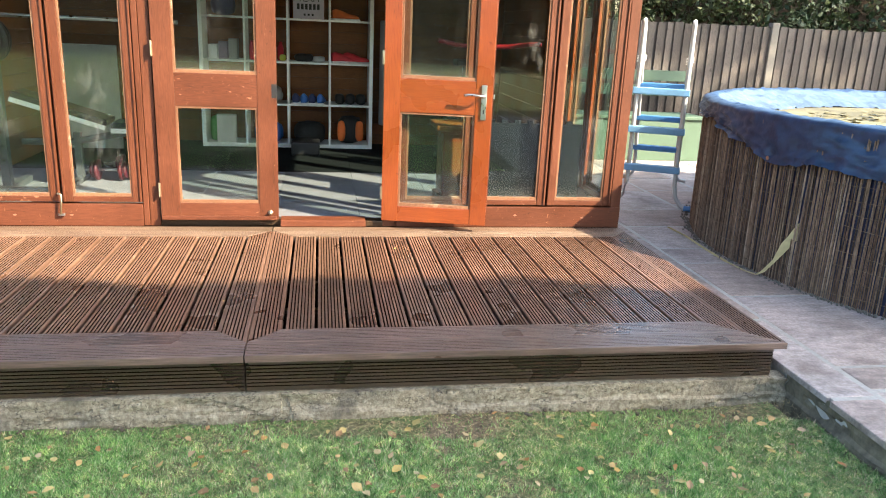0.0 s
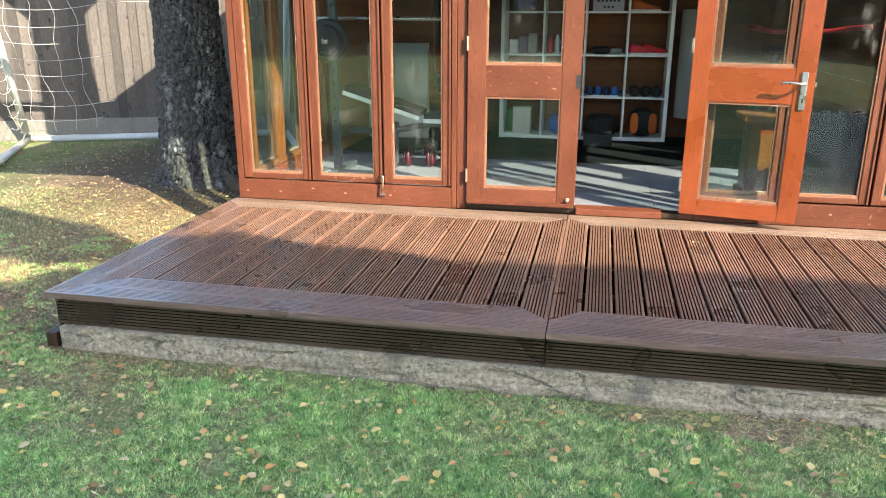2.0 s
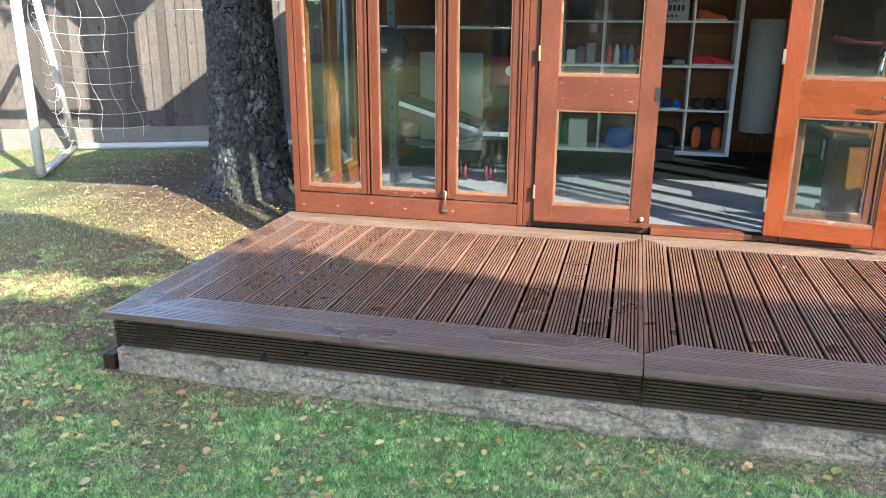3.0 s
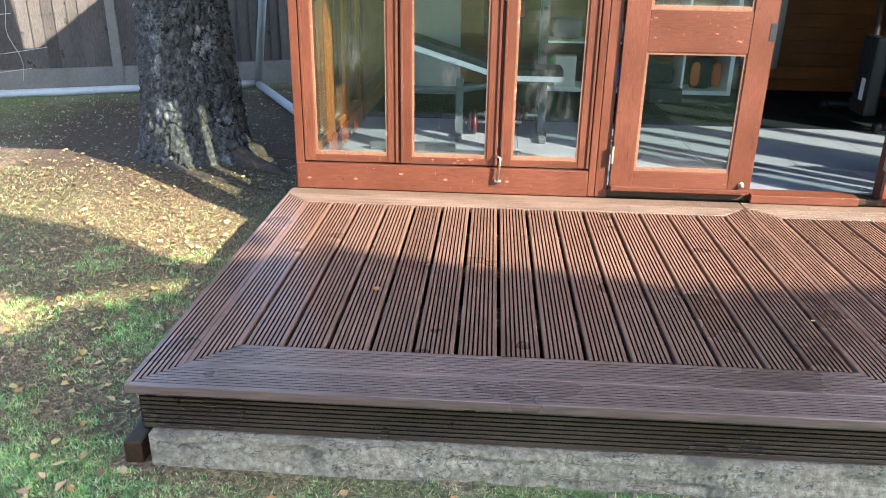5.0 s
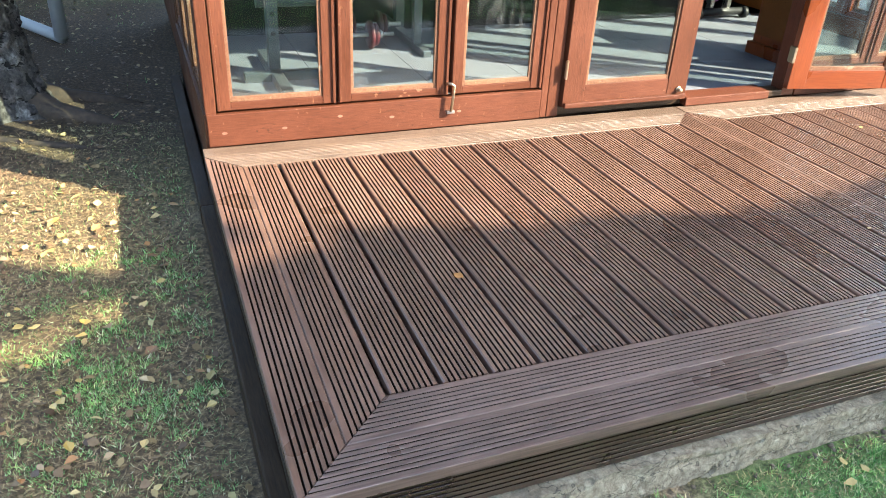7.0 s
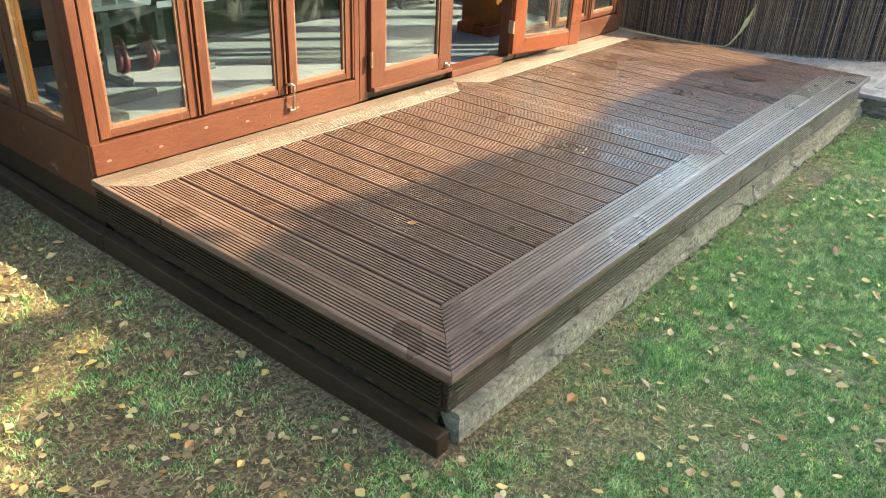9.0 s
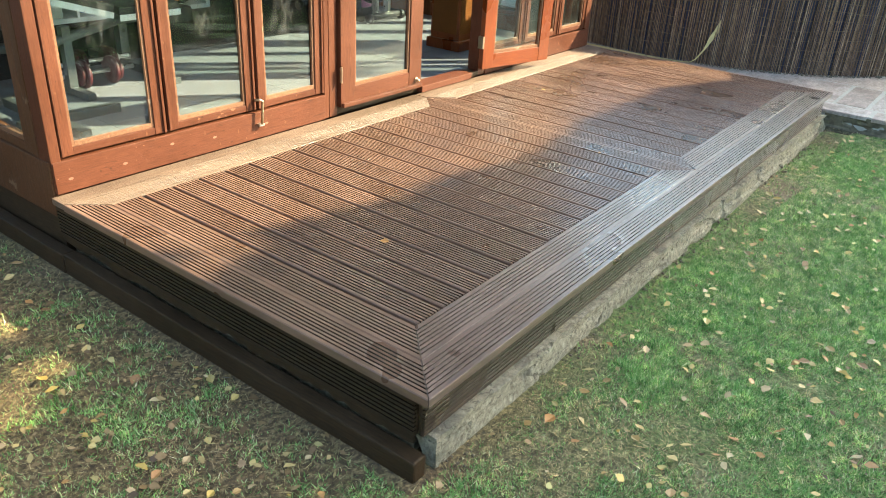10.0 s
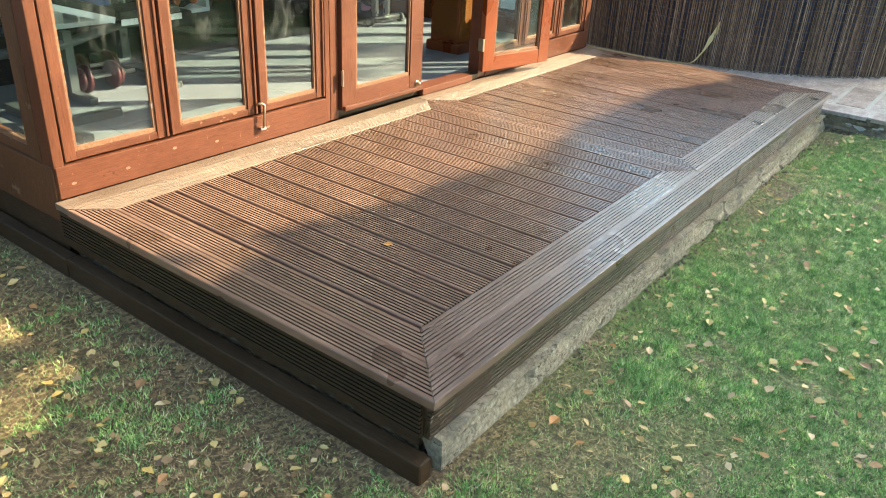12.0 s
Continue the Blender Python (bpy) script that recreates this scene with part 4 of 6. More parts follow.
def build_door_right():
    """The other leaf, swung right round on its hinges so that its inner face shows."""
    hinge = Matrix.Translation((0.705, WALL_Y - 0.002, 0)) @ pose(0, 0, 0, 0, 0, -11.5)
    d = thing("door", (0, 0, 0), "orange varnished half-glazed wooden door swung wide open", "door", "double doors")
    x0, x1, y0, y1 = 0.004, 0.690, -0.044, 0.0
    frame_parts(d, x0, x1, 0.357, 2.22, y0, y1, 0.105, 0.102, 0.11, ORANGE, ORANGE_H, BEAD, ((1.072, 1.282),))
    part("lock_edge", a_box(x1 - 0.002, x1 + 0.006, y0 + 0.006, y1 - 0.004, 0.362, 2.2), PAINT, d)
    hx = x1 - 0.052
    part("handle_plate", a_box(hx - 0.017, hx + 0.017, y0 - 0.009, y0 - 0.001, 1.045, 1.262, bevel=0.004), STEEL, d, "silver lever handle plate")
    bm = tube(bmesh.new(), [(hx, y0 - 0.004, 1.195), (hx, y0 - 0.045, 1.195), (hx - 0.02, y0 - 0.056, 1.197), (hx - 0.06, y0 - 0.056, 1.203), (hx - 0.10, y0 - 0.055, 1.203), (hx - 0.125, y0 - 0.05, 1.198)], 0.0085, 10)
    part("lever", bm, STEEL, d, "silver door lever", True)
    part("keyhole", a_box(hx - 0.004, hx + 0.004, y0 - 0.0105, y0 - 0.008, 1.085, 1.11), IRON, d)
    part("latch", a_box(x1 + 0.004, x1 + 0.016, y0 + 0.014, y0 + 0.03, 1.18, 1.205), STEEL, d)
    for z in (0.50, 1.36, 2.02):
        bm = a_box(x0 - 0.012, x0 + 0.004, y1 - 0.045, y1 + 0.004, z, z + 0.085, bevel=0.002)
        part("hinge", bm, BRASS, d, "worn brass butt hinge")
    d.matrix_basis = hinge


build_door_right()


def build_hook():
    h = thing("window_hook", (-1.287, WALL_Y - 0.01, 0.40), "painted cabin hook hanging on the window sill board", "hook")
    bm = tube(bmesh.new(), [(-1.30, WALL_Y - 0.004, 0.508), (-1.283, WALL_Y - 0.03, 0.513), (-1.272, WALL_Y - 0.034, 0.505), (-1.276, WALL_Y - 0.034, 0.45), (-1.283, WALL_Y - 0.034, 0.385)], 0.0068, 10)
    part("hook", bm, BRASS, h, "", True)
    part("eye_plate", a_box(-1.300, -1.262, WALL_Y - 0.030, WALL_Y - 0.007, 0.372, 0.386, bevel=0.003), STEEL, h)


build_hook()


def build_filler_spots():
    """Pale plugged screw holes along the bottom boards."""
    for x, z in ((-2.047, 0.362), (-1.80, 0.395), (-1.56, 0.372), (-1.23, 0.373), (-2.30, 0.36), (1.62, 0.385), (2.1, 0.37)):
        bm = bmesh.new()
        lathe(bm, [(0.0095, 0), (0.009, 0.0006), (0.006, 0.0008)], Matrix.Translation((x, WALL_Y - 0.0055, z)) @ pose(0, 0, 0, 90, 0, 0) @ Matrix.Diagonal((1.3, 0.7, 1, 1)), 10)
        part("screw_plug", bm, PLUG, house)


build_filler_spots()


def build_smears():
    for x, z, w, h in ((-1.045, 0.86, 0.13, 0.20), (-1.06, 1.14, 0.12, 0.22), (-0.94, 0.78, 0.06, 0.12), (1.655, 1.60, 0.05, 0.06), (1.685, 1.49, 0.06, 0.09), (1.73, 1.42, 0.04, 0.09), (1.62, 1.44, 0.03, 0.06), (-1.55, 0.95, 0.1, 0.12), (-2.07, 1.0, 0.1, 0.16)):
        p = part("smear", a_box(x - w, x + w, 0, 0.0006, z - h, z + h), SMEAR, house)
        p.matrix_basis = Matrix.Translation((0, WALL_Y + 0.0268, 0))
        p.visible_shadow = False


build_smears()


# ---- floor and gym ----
def build_floor():
    f = new("floor", None)
    f.matrix_basis = Matrix.Translation((0, 3.8, FLOOR))
    tagged(f, "grey foam tiles over the summerhouse floor", "floor", "", "structure")
    for i in range(8):
        for j in range(6):
            x0, y0 = -2.29 + i * 0.573, 2.13 + j * 0.585
            # rear rows are dark mats, with the room's dimness added to their colour
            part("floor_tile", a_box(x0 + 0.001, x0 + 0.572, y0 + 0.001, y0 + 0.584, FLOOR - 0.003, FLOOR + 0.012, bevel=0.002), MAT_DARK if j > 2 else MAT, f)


build_floor()


def build_shelf():
    s = thing("cube_shelf", (0, 5.45, FLOOR), "white four by four open cube shelf full of sports kit", "shelf")
    x0, p, y0, y1, z0 = -0.875, 0.4265, 5.24, 5.62, FLOOR + 0.013
    for k in range(5):
        t = 0.019 if k in (0, 4) else 0.010
        part("upright", a_box(x0 + k * p - t, x0 + k * p + t, y0, y1, z0, z0 + 4 * p + 0.04, bevel=0.001), WHITE, s)
    for r in range(5):
        t = 0.019 if r in (0, 4) else 0.010
        for k in range(4):
            a, b = x0 + k * p + (0.0195 if k == 0 else 0.0105), x0 + (k + 1) * p - (0.0195 if k == 3 else 0.0105)
            part("shelf_board", a_box(a, b, y0 + 0.001, y1, z0 + 0.019 + r * p - t, z0 + 0.019 + r * p + t), WHITE, s)
    return x0, p, y0, z0 + 0.019


def shoe(name, x, y, z, colour, label, turn=0):
    bm = bmesh.new()
    prof = [(0.0, 0.032, 0.09), (0.04, 0.038, 0.10), (0.10, 0.040, 0.085), (0.17, 0.045, 0.06), (0.24, 0.043, 0.05), (0.28, 0.025, 0.035)]
    rings = []
    for a, w, h in prof:
        rings.append([bm.verts.new((a - 0.14, w * math.cos(k), max(0.0, h * (0.5 + 0.62 * math.sin(k))))) for k in (2 * math.pi * q / 10 for q in range(10))])
    for a, b in zip(rings, rings[1:]):
        for k in range(10):
            bm.faces.new((a[k], a[(k + 1) % 10], b[(k + 1) % 10], b[k]))
    bm.faces.new(rings[0][::-1])
    bm.faces.new(rings[-1])
    bm2 = a_box(-0.145, 0.145, -0.042, 0.042, 0, 0.018, bevel=0.006)
    t = thing(name, (x, y, z), label, "shoe", "shoes on the shelf")
    t.matrix_basis = Matrix.Translation((x, y, z)) @ pose(0, 0, 0, 0, 0, turn)
    up = part("upper", bm, colour, None, "", True)
    so = part("sole", bm2, CLOTHS["white"])
    for o in (up, so):
        o.parent = t
    return t


def bag(name, x, y, z, w, d, h, colour, label, category="bag", lumps=0.15):
    bm = bmesh.new()
    bmesh.ops.create_uvsphere(bm, u_segments=16, v_segments=10, radius=1.0)
    for v in bm.verts:
        c = v.co
        sq = max(abs(c.x), abs(c.y), abs(c.z)) ** 0.5
        n = 1 + lumps * noise.noise(c * 2.3 + Vector((x * 7, z * 5, 0)))
        v.co = Vector((c.x / sq * w / 2 * n, c.y / sq * d / 2 * n, max(-h / 2, c.z / sq * h / 2 * n)))
        v.co += Vector((x, y, z + h / 2))
    return solid(name, bm, colour, label, category, "", "", True)


def build_shelf_things():
    x0, p, y0, z0 = build_shelf()

    def cell(c, r):
        return x0 + (c + 0.5) * p, y0 + 0.17, z0 + r * p + 0.0105
    x, y, z = cell(3, 2)
    shoe("trainer", x - 0.06, y - 0.05, z, CLOTHS["red"], "red running trainer on the white shelf", 20)
    shoe("trainer", x + 0.07, y - 0.04, z, CLOTHS["red"], "red running trainer on the white shelf", -12)
    x, y, z = cell(3, 3)
    shoe("trainer", x - 0.05, y - 0.05, z, CLOTHS["orange"], "orange-red sports shoe on the top shelf", 15)
    x, y, z = cell(3, 0)
    bag("rucksack", x, y, z, 0.27, 0.22, 0.3, CLOTHS["black"], "black padded rucksack with orange sides")
    for dx in (-0.09, 0.1):
        bag("boxing_pad", x + dx, y - 0.115, z + 0.04, 0.085, 0.05, 0.22, CLOTHS["orange"], "orange oval boxing pad", "boxing pad", 0.03)
    x, y, z = cell(2, 0)
    bag("holdall", x, y, z, 0.33, 0.26, 0.23, CLOTHS["black"], "black sports holdall with a small white mark")
    x, y, z = cell(2, 1)
    for k in range(4):
        shoe("trainer", x - 0.13 + 0.085 * k, y - 0.06, z, CLOTHS["blue"] if k % 2 else CLOTHS["navy"], "navy blue sports shoe on the shelf", 85)
    x, y, z = cell(3, 1)
    for k in range(3):
        bag("boxing_glove", x - 0.11 + 0.11 * k, y - 0.07, z, 0.1, 0.14, 0.11, CLOTHS["black"], "black boxing glove with white cuff mark", "glove")
    x, y, z = cell(2, 2)
    bag("cap", x - 0.05, y - 0.05, z, 0.2, 0.18, 0.08, CLOTHS["black"], "black sports cap lying on the shelf", "cap")
    bag("cap", x + 0.1, y - 0.06, z, 0.13, 0.16, 0.06, CLOTHS["grey"], "grey and white sports cap", "cap")
    x, y, z = cell(1, 2)
    for k, c in enumerate(("red", "white", "blue", "grey", "red")):
        bm = lathe(bmesh.new(), [(0.028, 0), (0.03, 0.01), (0.03, 0.13), (0.018, 0.16), (0.016, 0.19)], Matrix.Translation((x - 0.15 + 0.072 * k, y - 0.04 + 0.03 * (k % 2), z)), 14)
        solid("bottle", bm, CLOTHS[c], "small plastic sports bottle on the shelf", "bottle", "bottles on the shelf", "", True)
    bag("ball", x + 0.16, y - 0.08, z, 0.065, 0.065, 0.065, CLOTHS["yellow"], "yellow tennis ball on the shelf", "ball", 0.0)
    x, y, z = cell(0, 2)
    for k, c in enumerate(("white", "purple", "grey")):
        solid("box", a_box(x - 0.15 + 0.1 * k, x - 0.065 + 0.1 * k, y - 0.1, y + 0.08, z, z + 0.14 + 0.03 * k, bevel=0.003), CLOTHS[c], "small cardboard box standing on the shelf", "box", "boxes on the shelf")
    x, y, z = cell(0, 0)
    solid("paper_bag", a_box(x - 0.09, x + 0.1, y - 0.14, y - 0.02, z, z + 0.29, bevel=0.01), PALE_GREEN, "white printed paper bag on the bottom shelf", "bag")
    bag("kit_bag", x - 0.1, y + 0.05, z, 0.16, 0.2, 0.27, CLOTHS["green"], "dark green kit bag behind a paper bag")
    x, y, z = cell(1, 0)
    bag("kit_bag", x, y, z, 0.3, 0.24, 0.22, CLOTHS["blue"], "bright blue kit bag on the bottom shelf")
    x, y, z = cell(0, 1)
    bag("kit_bag", x, y, z, 0.28, 0.24, 0.2, CLOTHS["navy"], "navy kit bag on the shelf")
    x, y, z = cell(1, 1)
    bag("kit_bag", x, y, z, 0.3, 0.24, 0.17, CLOTHS["grey"], "grey folded kit on the shelf", "clothes")
    x, y, z = cell(0, 3)
    bag("helmet", x, y, z, 0.24, 0.24, 0.2, CLOTHS["navy"], "dark cycling helmet on the top shelf", "helmet", 0.05)
    # sign on the top row
    x, y, z = cell(2, 3)
    sg = thing("sign", (x, y0 + 0.02, z), "pale lilac sign with black letters leaning in the shelf", "sign")
    part("sign_board", a_box(x - 0.155, x + 0.155, y0 + 0.03, y0 + 0.042, z, z + 0.30, bevel=0.003), plain("lilac_card", (0.42, 0.38, 0.45), 0.6), sg)
    cu = bpy.data.curves.new("lettering", "FONT")
    cu.body, cu.size, cu.extrude, cu.align_x = "TEAM", 0.085, 0.001, "CENTER"
    txt = new("lettering", cu)
    txt.data.materials.append(BLACK)
    txt.matrix_world = Matrix.Translation((x, y0 + 0.028, z + 0.165)) @ pose(0, 0, 0, 90, 0, 0)
    txt.parent = sg
    txt.matrix_parent_inverse = sg.matrix_basis.inverted()
    for k in range(6):
        part("letter_bar", a_box(x - 0.115 + 0.04 * k, x - 0.09 + 0.04 * k, y0 + 0.026, y0 + 0.029, z + 0.09, z + 0.145), BLACK, sg)
    for k in range(3):
        part("heart_mark", a_box(x - 0.05 + 0.04 * k, x - 0.03 + 0.04 * k, y0 + 0.026, y0 + 0.029, z + 0.03, z + 0.05), CLOTHS["black"], sg)


build_shelf_things()


def build_gym():
    F = FLOOR + 0.012
    # squat rack and bench
    r = thing("weight_rack", (-1.9, 2.95, F), "grey steel weight rack with round holes and barbell plates", "weight rack")
    for x, y in ((-1.93, 2.95), (-0.97, 3.75)):
        part("upright", a_box(x - 0.03, x + 0.03, y - 0.03, y + 0.03, F + 0.05, 1.95, bevel=0.004), GREY_PAINT, r)
        for k in range(14):
            bm = rod(bmesh.new(), (x, y - 0.033, 0.55 + 0.1 * k), (x, y - 0.0305, 0.55 + 0.1 * k), 0.013, sides=12)
            part("peg_hole", bm, IRON, r)
        part("foot", a_box(x - 0.03, x + 0.03, y - 0.4, y + 0.4, F, F + 0.05, bevel=0.006), GREY_PAINT, r)
    part("foot", a_box(-2.1, -1.55, 2.86, 2.915, F, F + 0.05, bevel=0.006), GREY_PAINT, r, "pale floor bar of the rack")
    bm = rod(bmesh.new(), (-2.2, 3.0, 1.55), (-0.7, 3.0, 1.55), 0.014)
    part("barbell", bm, STEEL, r, "steel bar", True)
    for y, rr in ((2.90, 0.165), (2.86, 0.165), (2.825, 0.12)):
        bm = lathe(bmesh.new(), [(0.026, -0.010), (rr * 0.5, -0.010), (rr * 0.62, -0.016), (rr - 0.02, -0.017), (rr, -0.011), (rr, 0.011), (rr - 0.02, 0.017), (rr * 0.5, 0.012), (0.026, 0.014)], Matrix.Translation((-1.95, y, 1.385)) @ pose(0, 0, 0, 90, 0, 0), 36)
        part("plate", bm, IRON, r, "black weight plate", True)
    part("plate_peg", rod(bmesh.new(), (-1.95, 2.94, 1.385), (-1.95, 2.78, 1.385), 0.024), STEEL, r, "steel peg through the plates", True)
    b = thing("weight_bench", (-1.3, 3.3, F), "black padded weight bench with white edging and grey frame", "bench")
    inc = Matrix.Translation((-1.62, 3.36, 0.86)) @ pose(0, 0, 0, 0, 17, 0)
    part("back_pad", a_box(-0.36, 0.33, -0.13, 0.13, 0.0, 0.05, bevel=0.012, m=inc), BLACK, b)
    part("pad_edging", a_box(-0.36, 0.33, -0.137, -0.132, -0.03, 0.005, m=inc), WHITE, b, "white piping board along the pad")
    part("seat_pad", a_box(-1.27, -0.86, 3.23, 3.49, 0.745, 0.795, bevel=0.012), BLACK, b)
    part("pad_edging", a_box(-1.27, -0.86, 3.223, 3.228, 0.715, 0.75), WHITE, b)
    bm = tube(bmesh.new(), [(-1.95, 3.36, 0.62), (-1.6, 3.36, 0.62), (-1.2, 3.36, 0.70), (-0.95, 3.36, 0.70)], 0.028)
    part("spine", bm, GREY_PAINT, b, "", True)
    for x in (-1.55, -0.98):
        part("leg", a_box(x - 0.025, x + 0.025, 3.335, 3.385, F, 0.70), GREY_PAINT, b)
        part("foot", a_box(x - 0.025, x + 0.025, 3.15, 3.57, F, F + 0.04, bevel=0.005), GREY_PAINT, b)
    # dumbbells
    for k, (x, y) in enumerate(((-1.35, 3.42), (-1.22, 3.68))):
        d = thing("dumbbell", (x, y, F), "steel dumbbell bar with dark red plates", "dumbbell", "dumbbells on the floor")
        z = F + 0.085
        part("bar", rod(bmesh.new(), (x - 0.24, y, z), (x + 0.24, y, z), 0.013), STEEL, d, "", True)
        for s in (-1, 1):
            for j, rr in enumerate((0.085, 0.068)):
                xx = x + s * (0.09 + 0.032 * j)
                bm = lathe(bmesh.new(), [(rr - 0.008, -0.014), (rr, -0.008), (rr, 0.008), (rr - 0.008, 0.014)], Matrix.Translation((xx, y, z)) @ pose(0, 0, 0, 0, 90, 0), 20)
                part("plate", bm, DARK_RED, d, "", True)
            part("collar", rod(bmesh.new(), (x + s * 0.145, y, z), (x + s * 0.165, y, z), 0.024), STEEL, d, "", True)
    # white board leaning on the wall
    solid("white_panel", a_box(-2.28, -1.62, 4.98, 5.02, F, 1.30, bevel=0.004), plain("off_white_panel", (0.36, 0.385, 0.385), 0.5), "off-white flat panel standing behind the weights", "panel")
    # punch bag
    p = thing("punch_bag", (-1.26, 4.4, 1.0), "black and red hanging punch bag with white lettering", "punch bag")
    bm = lathe(bmesh.new(), [(0.164, 1.04), (0.165, 1.05), (0.165, 1.29)], Matrix.Translation((-1.26, 4.4, 0)), 28)
    part("red_band", bm, RED, p, "red vinyl band", True)
    bm = lathe(bmesh.new(), [(0.12, 0.86), (0.16, 0.88), (0.162, 1.038)], Matrix.Translation((-1.26, 4.4, 0)), 28)
    part("base", bm, BLACK, p, "", True)
    bm = lathe(bmesh.new(), [(0.164, 1.292), (0.164, 2.2), (0.1, 2.24)], Matrix.Translation((-1.26, 4.4, 0)), 28)
    part("body", bm, BLACK, p, "", True)
    part("strap", rod(bmesh.new(), (-1.26, 4.4, 2.24), (-1.26, 4.4, 2.42), 0.012), IRON, p)
    cu = bpy.data.curves.new("lettering", "FONT")
    cu.body, cu.size, cu.extrude = "Fitn", 0.11, 0.001
    txt = new("lettering", cu)
    txt.data.materials.append(WHITE)
    txt.matrix_world = Matrix.Translation((-1.17, 4.25, 1.36)) @ pose(0, 0, 0, 90, 0, 0) @ pose(0, 0, 0, 0, 0, 90)
    txt.parent = p
    txt.matrix_parent_inverse = p.matrix_basis.inverted()
    bm = lathe(bmesh.new(), [(0.045, 0), (0.045, 0.003)], Matrix.Translation((-1.22, 4.236, 1.17)) @ pose(0, 0, 0, 90, 0, 0), 20)
    part("badge", bm, WHITE, p, "white round badge")
    # floor lamp with a tall paper shade
    l = thing("floor_lamp", (1.08, 5.3, F), "tall white paper cylinder floor lamp on thin legs", "floor lamp")
    # lamp's white paper darkened: the dim room is put into its colour
    part("shade", lathe(bmesh.new(), [(0.155, 0.57), (0.16, 0.58), (0.16, 1.63), (0.155, 1.64)], Matrix.Translation((1.08, 5.3, 0)), 28), plain("dimmed_paper_shade", (0.3, 0.28, 0.25), 0.8), l, "", True)
    for k in range(3):
        a = 2.1 * k + 0.4
        part("leg", rod(bmesh.new(), (1.08 + 0.03 * math.cos(a), 5.3 + 0.03 * math.sin(a), 0.57), (1.08 + 0.13 * math.cos(a), 5.3 + 0.13 * math.sin(a), F), 0.006, sides=8), IRON, l)
    # exercise bike
    k = thing("exercise_bike", (1.75, 3.9, F), "black exercise bike with red handlebar and silver posts", "exercise bike")
    for y, x0, x1 in ((3.86, 1.58, 2.01), (4.75, 1.55, 2.0)):
        part("stabiliser", tube(bmesh.new(), [(x0, y, F + 0.05), (x1, y, F + 0.05)], 0.03), IRON, k, "", True)
        for x in (x0, x1):
            w = lathe(bmesh.new(), [(0.02, -0.022), (0.042, -0.018), (0.042, 0.018), (0.02, 0.022)], Matrix.Translation((x, y - 0.01, F + 0.042)) @ pose(0, 0, 0, 0, 90, 0), 20)
            part("wheel", w, IRON, k, "small grey transport wheel", True)
    for x in (1.70, 1.86):
        part("fork", a_box(x - 0.018, x + 0.018, 3.86, 3.92, F + 0.05, 1.0, bevel=0.005), STEEL, k, "silver fork")
    fw = lathe(bmesh.new(), [(0.05, -0.03), (0.235, -0.028), (0.25, -0.015), (0.25, 0.015), (0.235, 0.028), (0.05, 0.03)], Matrix.Translation((1.78, 4.02, 0.70)) @ pose(0, 0, 0, 0, 90, 0), 40)
    part("flywheel", fw, IRON, k, "black flywheel with a red ring", True)
    ring = lathe(bmesh.new(), [(0.17, 0.0), (0.19, 0.002), (0.2, 0.0)], Matrix.Translation((1.745, 4.02, 0.70)) @ pose(0, 0, 0, 0, -90, 0), 40)
    part("flywheel_ring", ring, DARK_RED, k, "red ring", True)
    part("frame_tube", tube(bmesh.new(), [(1.78, 3.95, 0.98), (1.78, 4.3, 0.62), (1.78, 4.75, 0.38)], 0.04), IRON, k, "", True)
    part("seat_post", rod(bmesh.new(), (1.78, 4.5, 0.5), (1.78, 4.62, 1.25), 0.022), STEEL, k, "silver seat post", True)
    part("saddle", a_box(1.68, 1.88, 4.48, 4.76, 1.25, 1.31, bevel=0.025), BLACK, k)
    part("handle_post", rod(bmesh.new(), (1.78, 3.9, 0.98), (1.78, 3.82, 1.42), 0.024), STEEL, k, "silver handlebar post", True)
    part("handlebar", tube(bmesh.new(), [(1.36, 3.52, 1.495), (1.42, 3.70, 1.485), (1.55, 3.83, 1.46), (1.78, 3.85, 1.45), (2.01, 3.83, 1.46), (2.14, 3.70, 1.485), (2.20, 3.52, 1.495)], 0.02), RED, k, "red grip handlebar", True)
    part("resistance_unit", a_box(1.52, 1.62, 3.98, 4.22, F + 0.1, 0.98, bevel=0.02), BLACK, k)
    part("unit_label", a_box(1.5165, 1.5195, 4.04, 4.1, 0.52, 0.68), WHITE, k, "pale label")
    k.matrix_basis = Matrix.Translation((1.66, 3.83, F))
    solid("foam_roller", lathe(bmesh.new(), [(0.08, F), (0.09, F + 0.01), (0.09, 0.70), (0.08, 0.71)], Matrix.Translation((2.12, 4.45, 0)), 28), PINK, "pink foam roller standing behind the exercise bike", "foam roller", "", "", True)
    # pedestal just inside the doorway
    q = thing("wooden_pedestal", (1.3, 2.7, F), "varnished wooden pedestal with moulded cap and base", "pedestal")
    part("column", a_box(1.19, 1.37, 2.56, 2.84, F + 0.08, 0.86, bevel=0.006), ORANGE, q)
    for x0, x1, y0, y1 in ((1.205, 1.355, 2.556, 2.5595), (1.1855, 1.1895, 2.58, 2.82)):
        part("panel_mould", a_box(x0, x1, y0, y1, F + 0.13, 0.80, bevel=0.001), LINING, q, "raised panel")
    part("base_mould", a_box(1.165, 1.395, 2.535, 2.865, F, F + 0.08, bevel=0.012), ORANGE, q)
    part("cap_mould", a_box(1.165, 1.395, 2.535, 2.865, 0.862, 0.884, bevel=0.006), ORANGE, q)
    part("cap", a_box(1.13, 1.43, 2.50, 2.90, 0.886, 0.926, bevel=0.01), LINING, q)
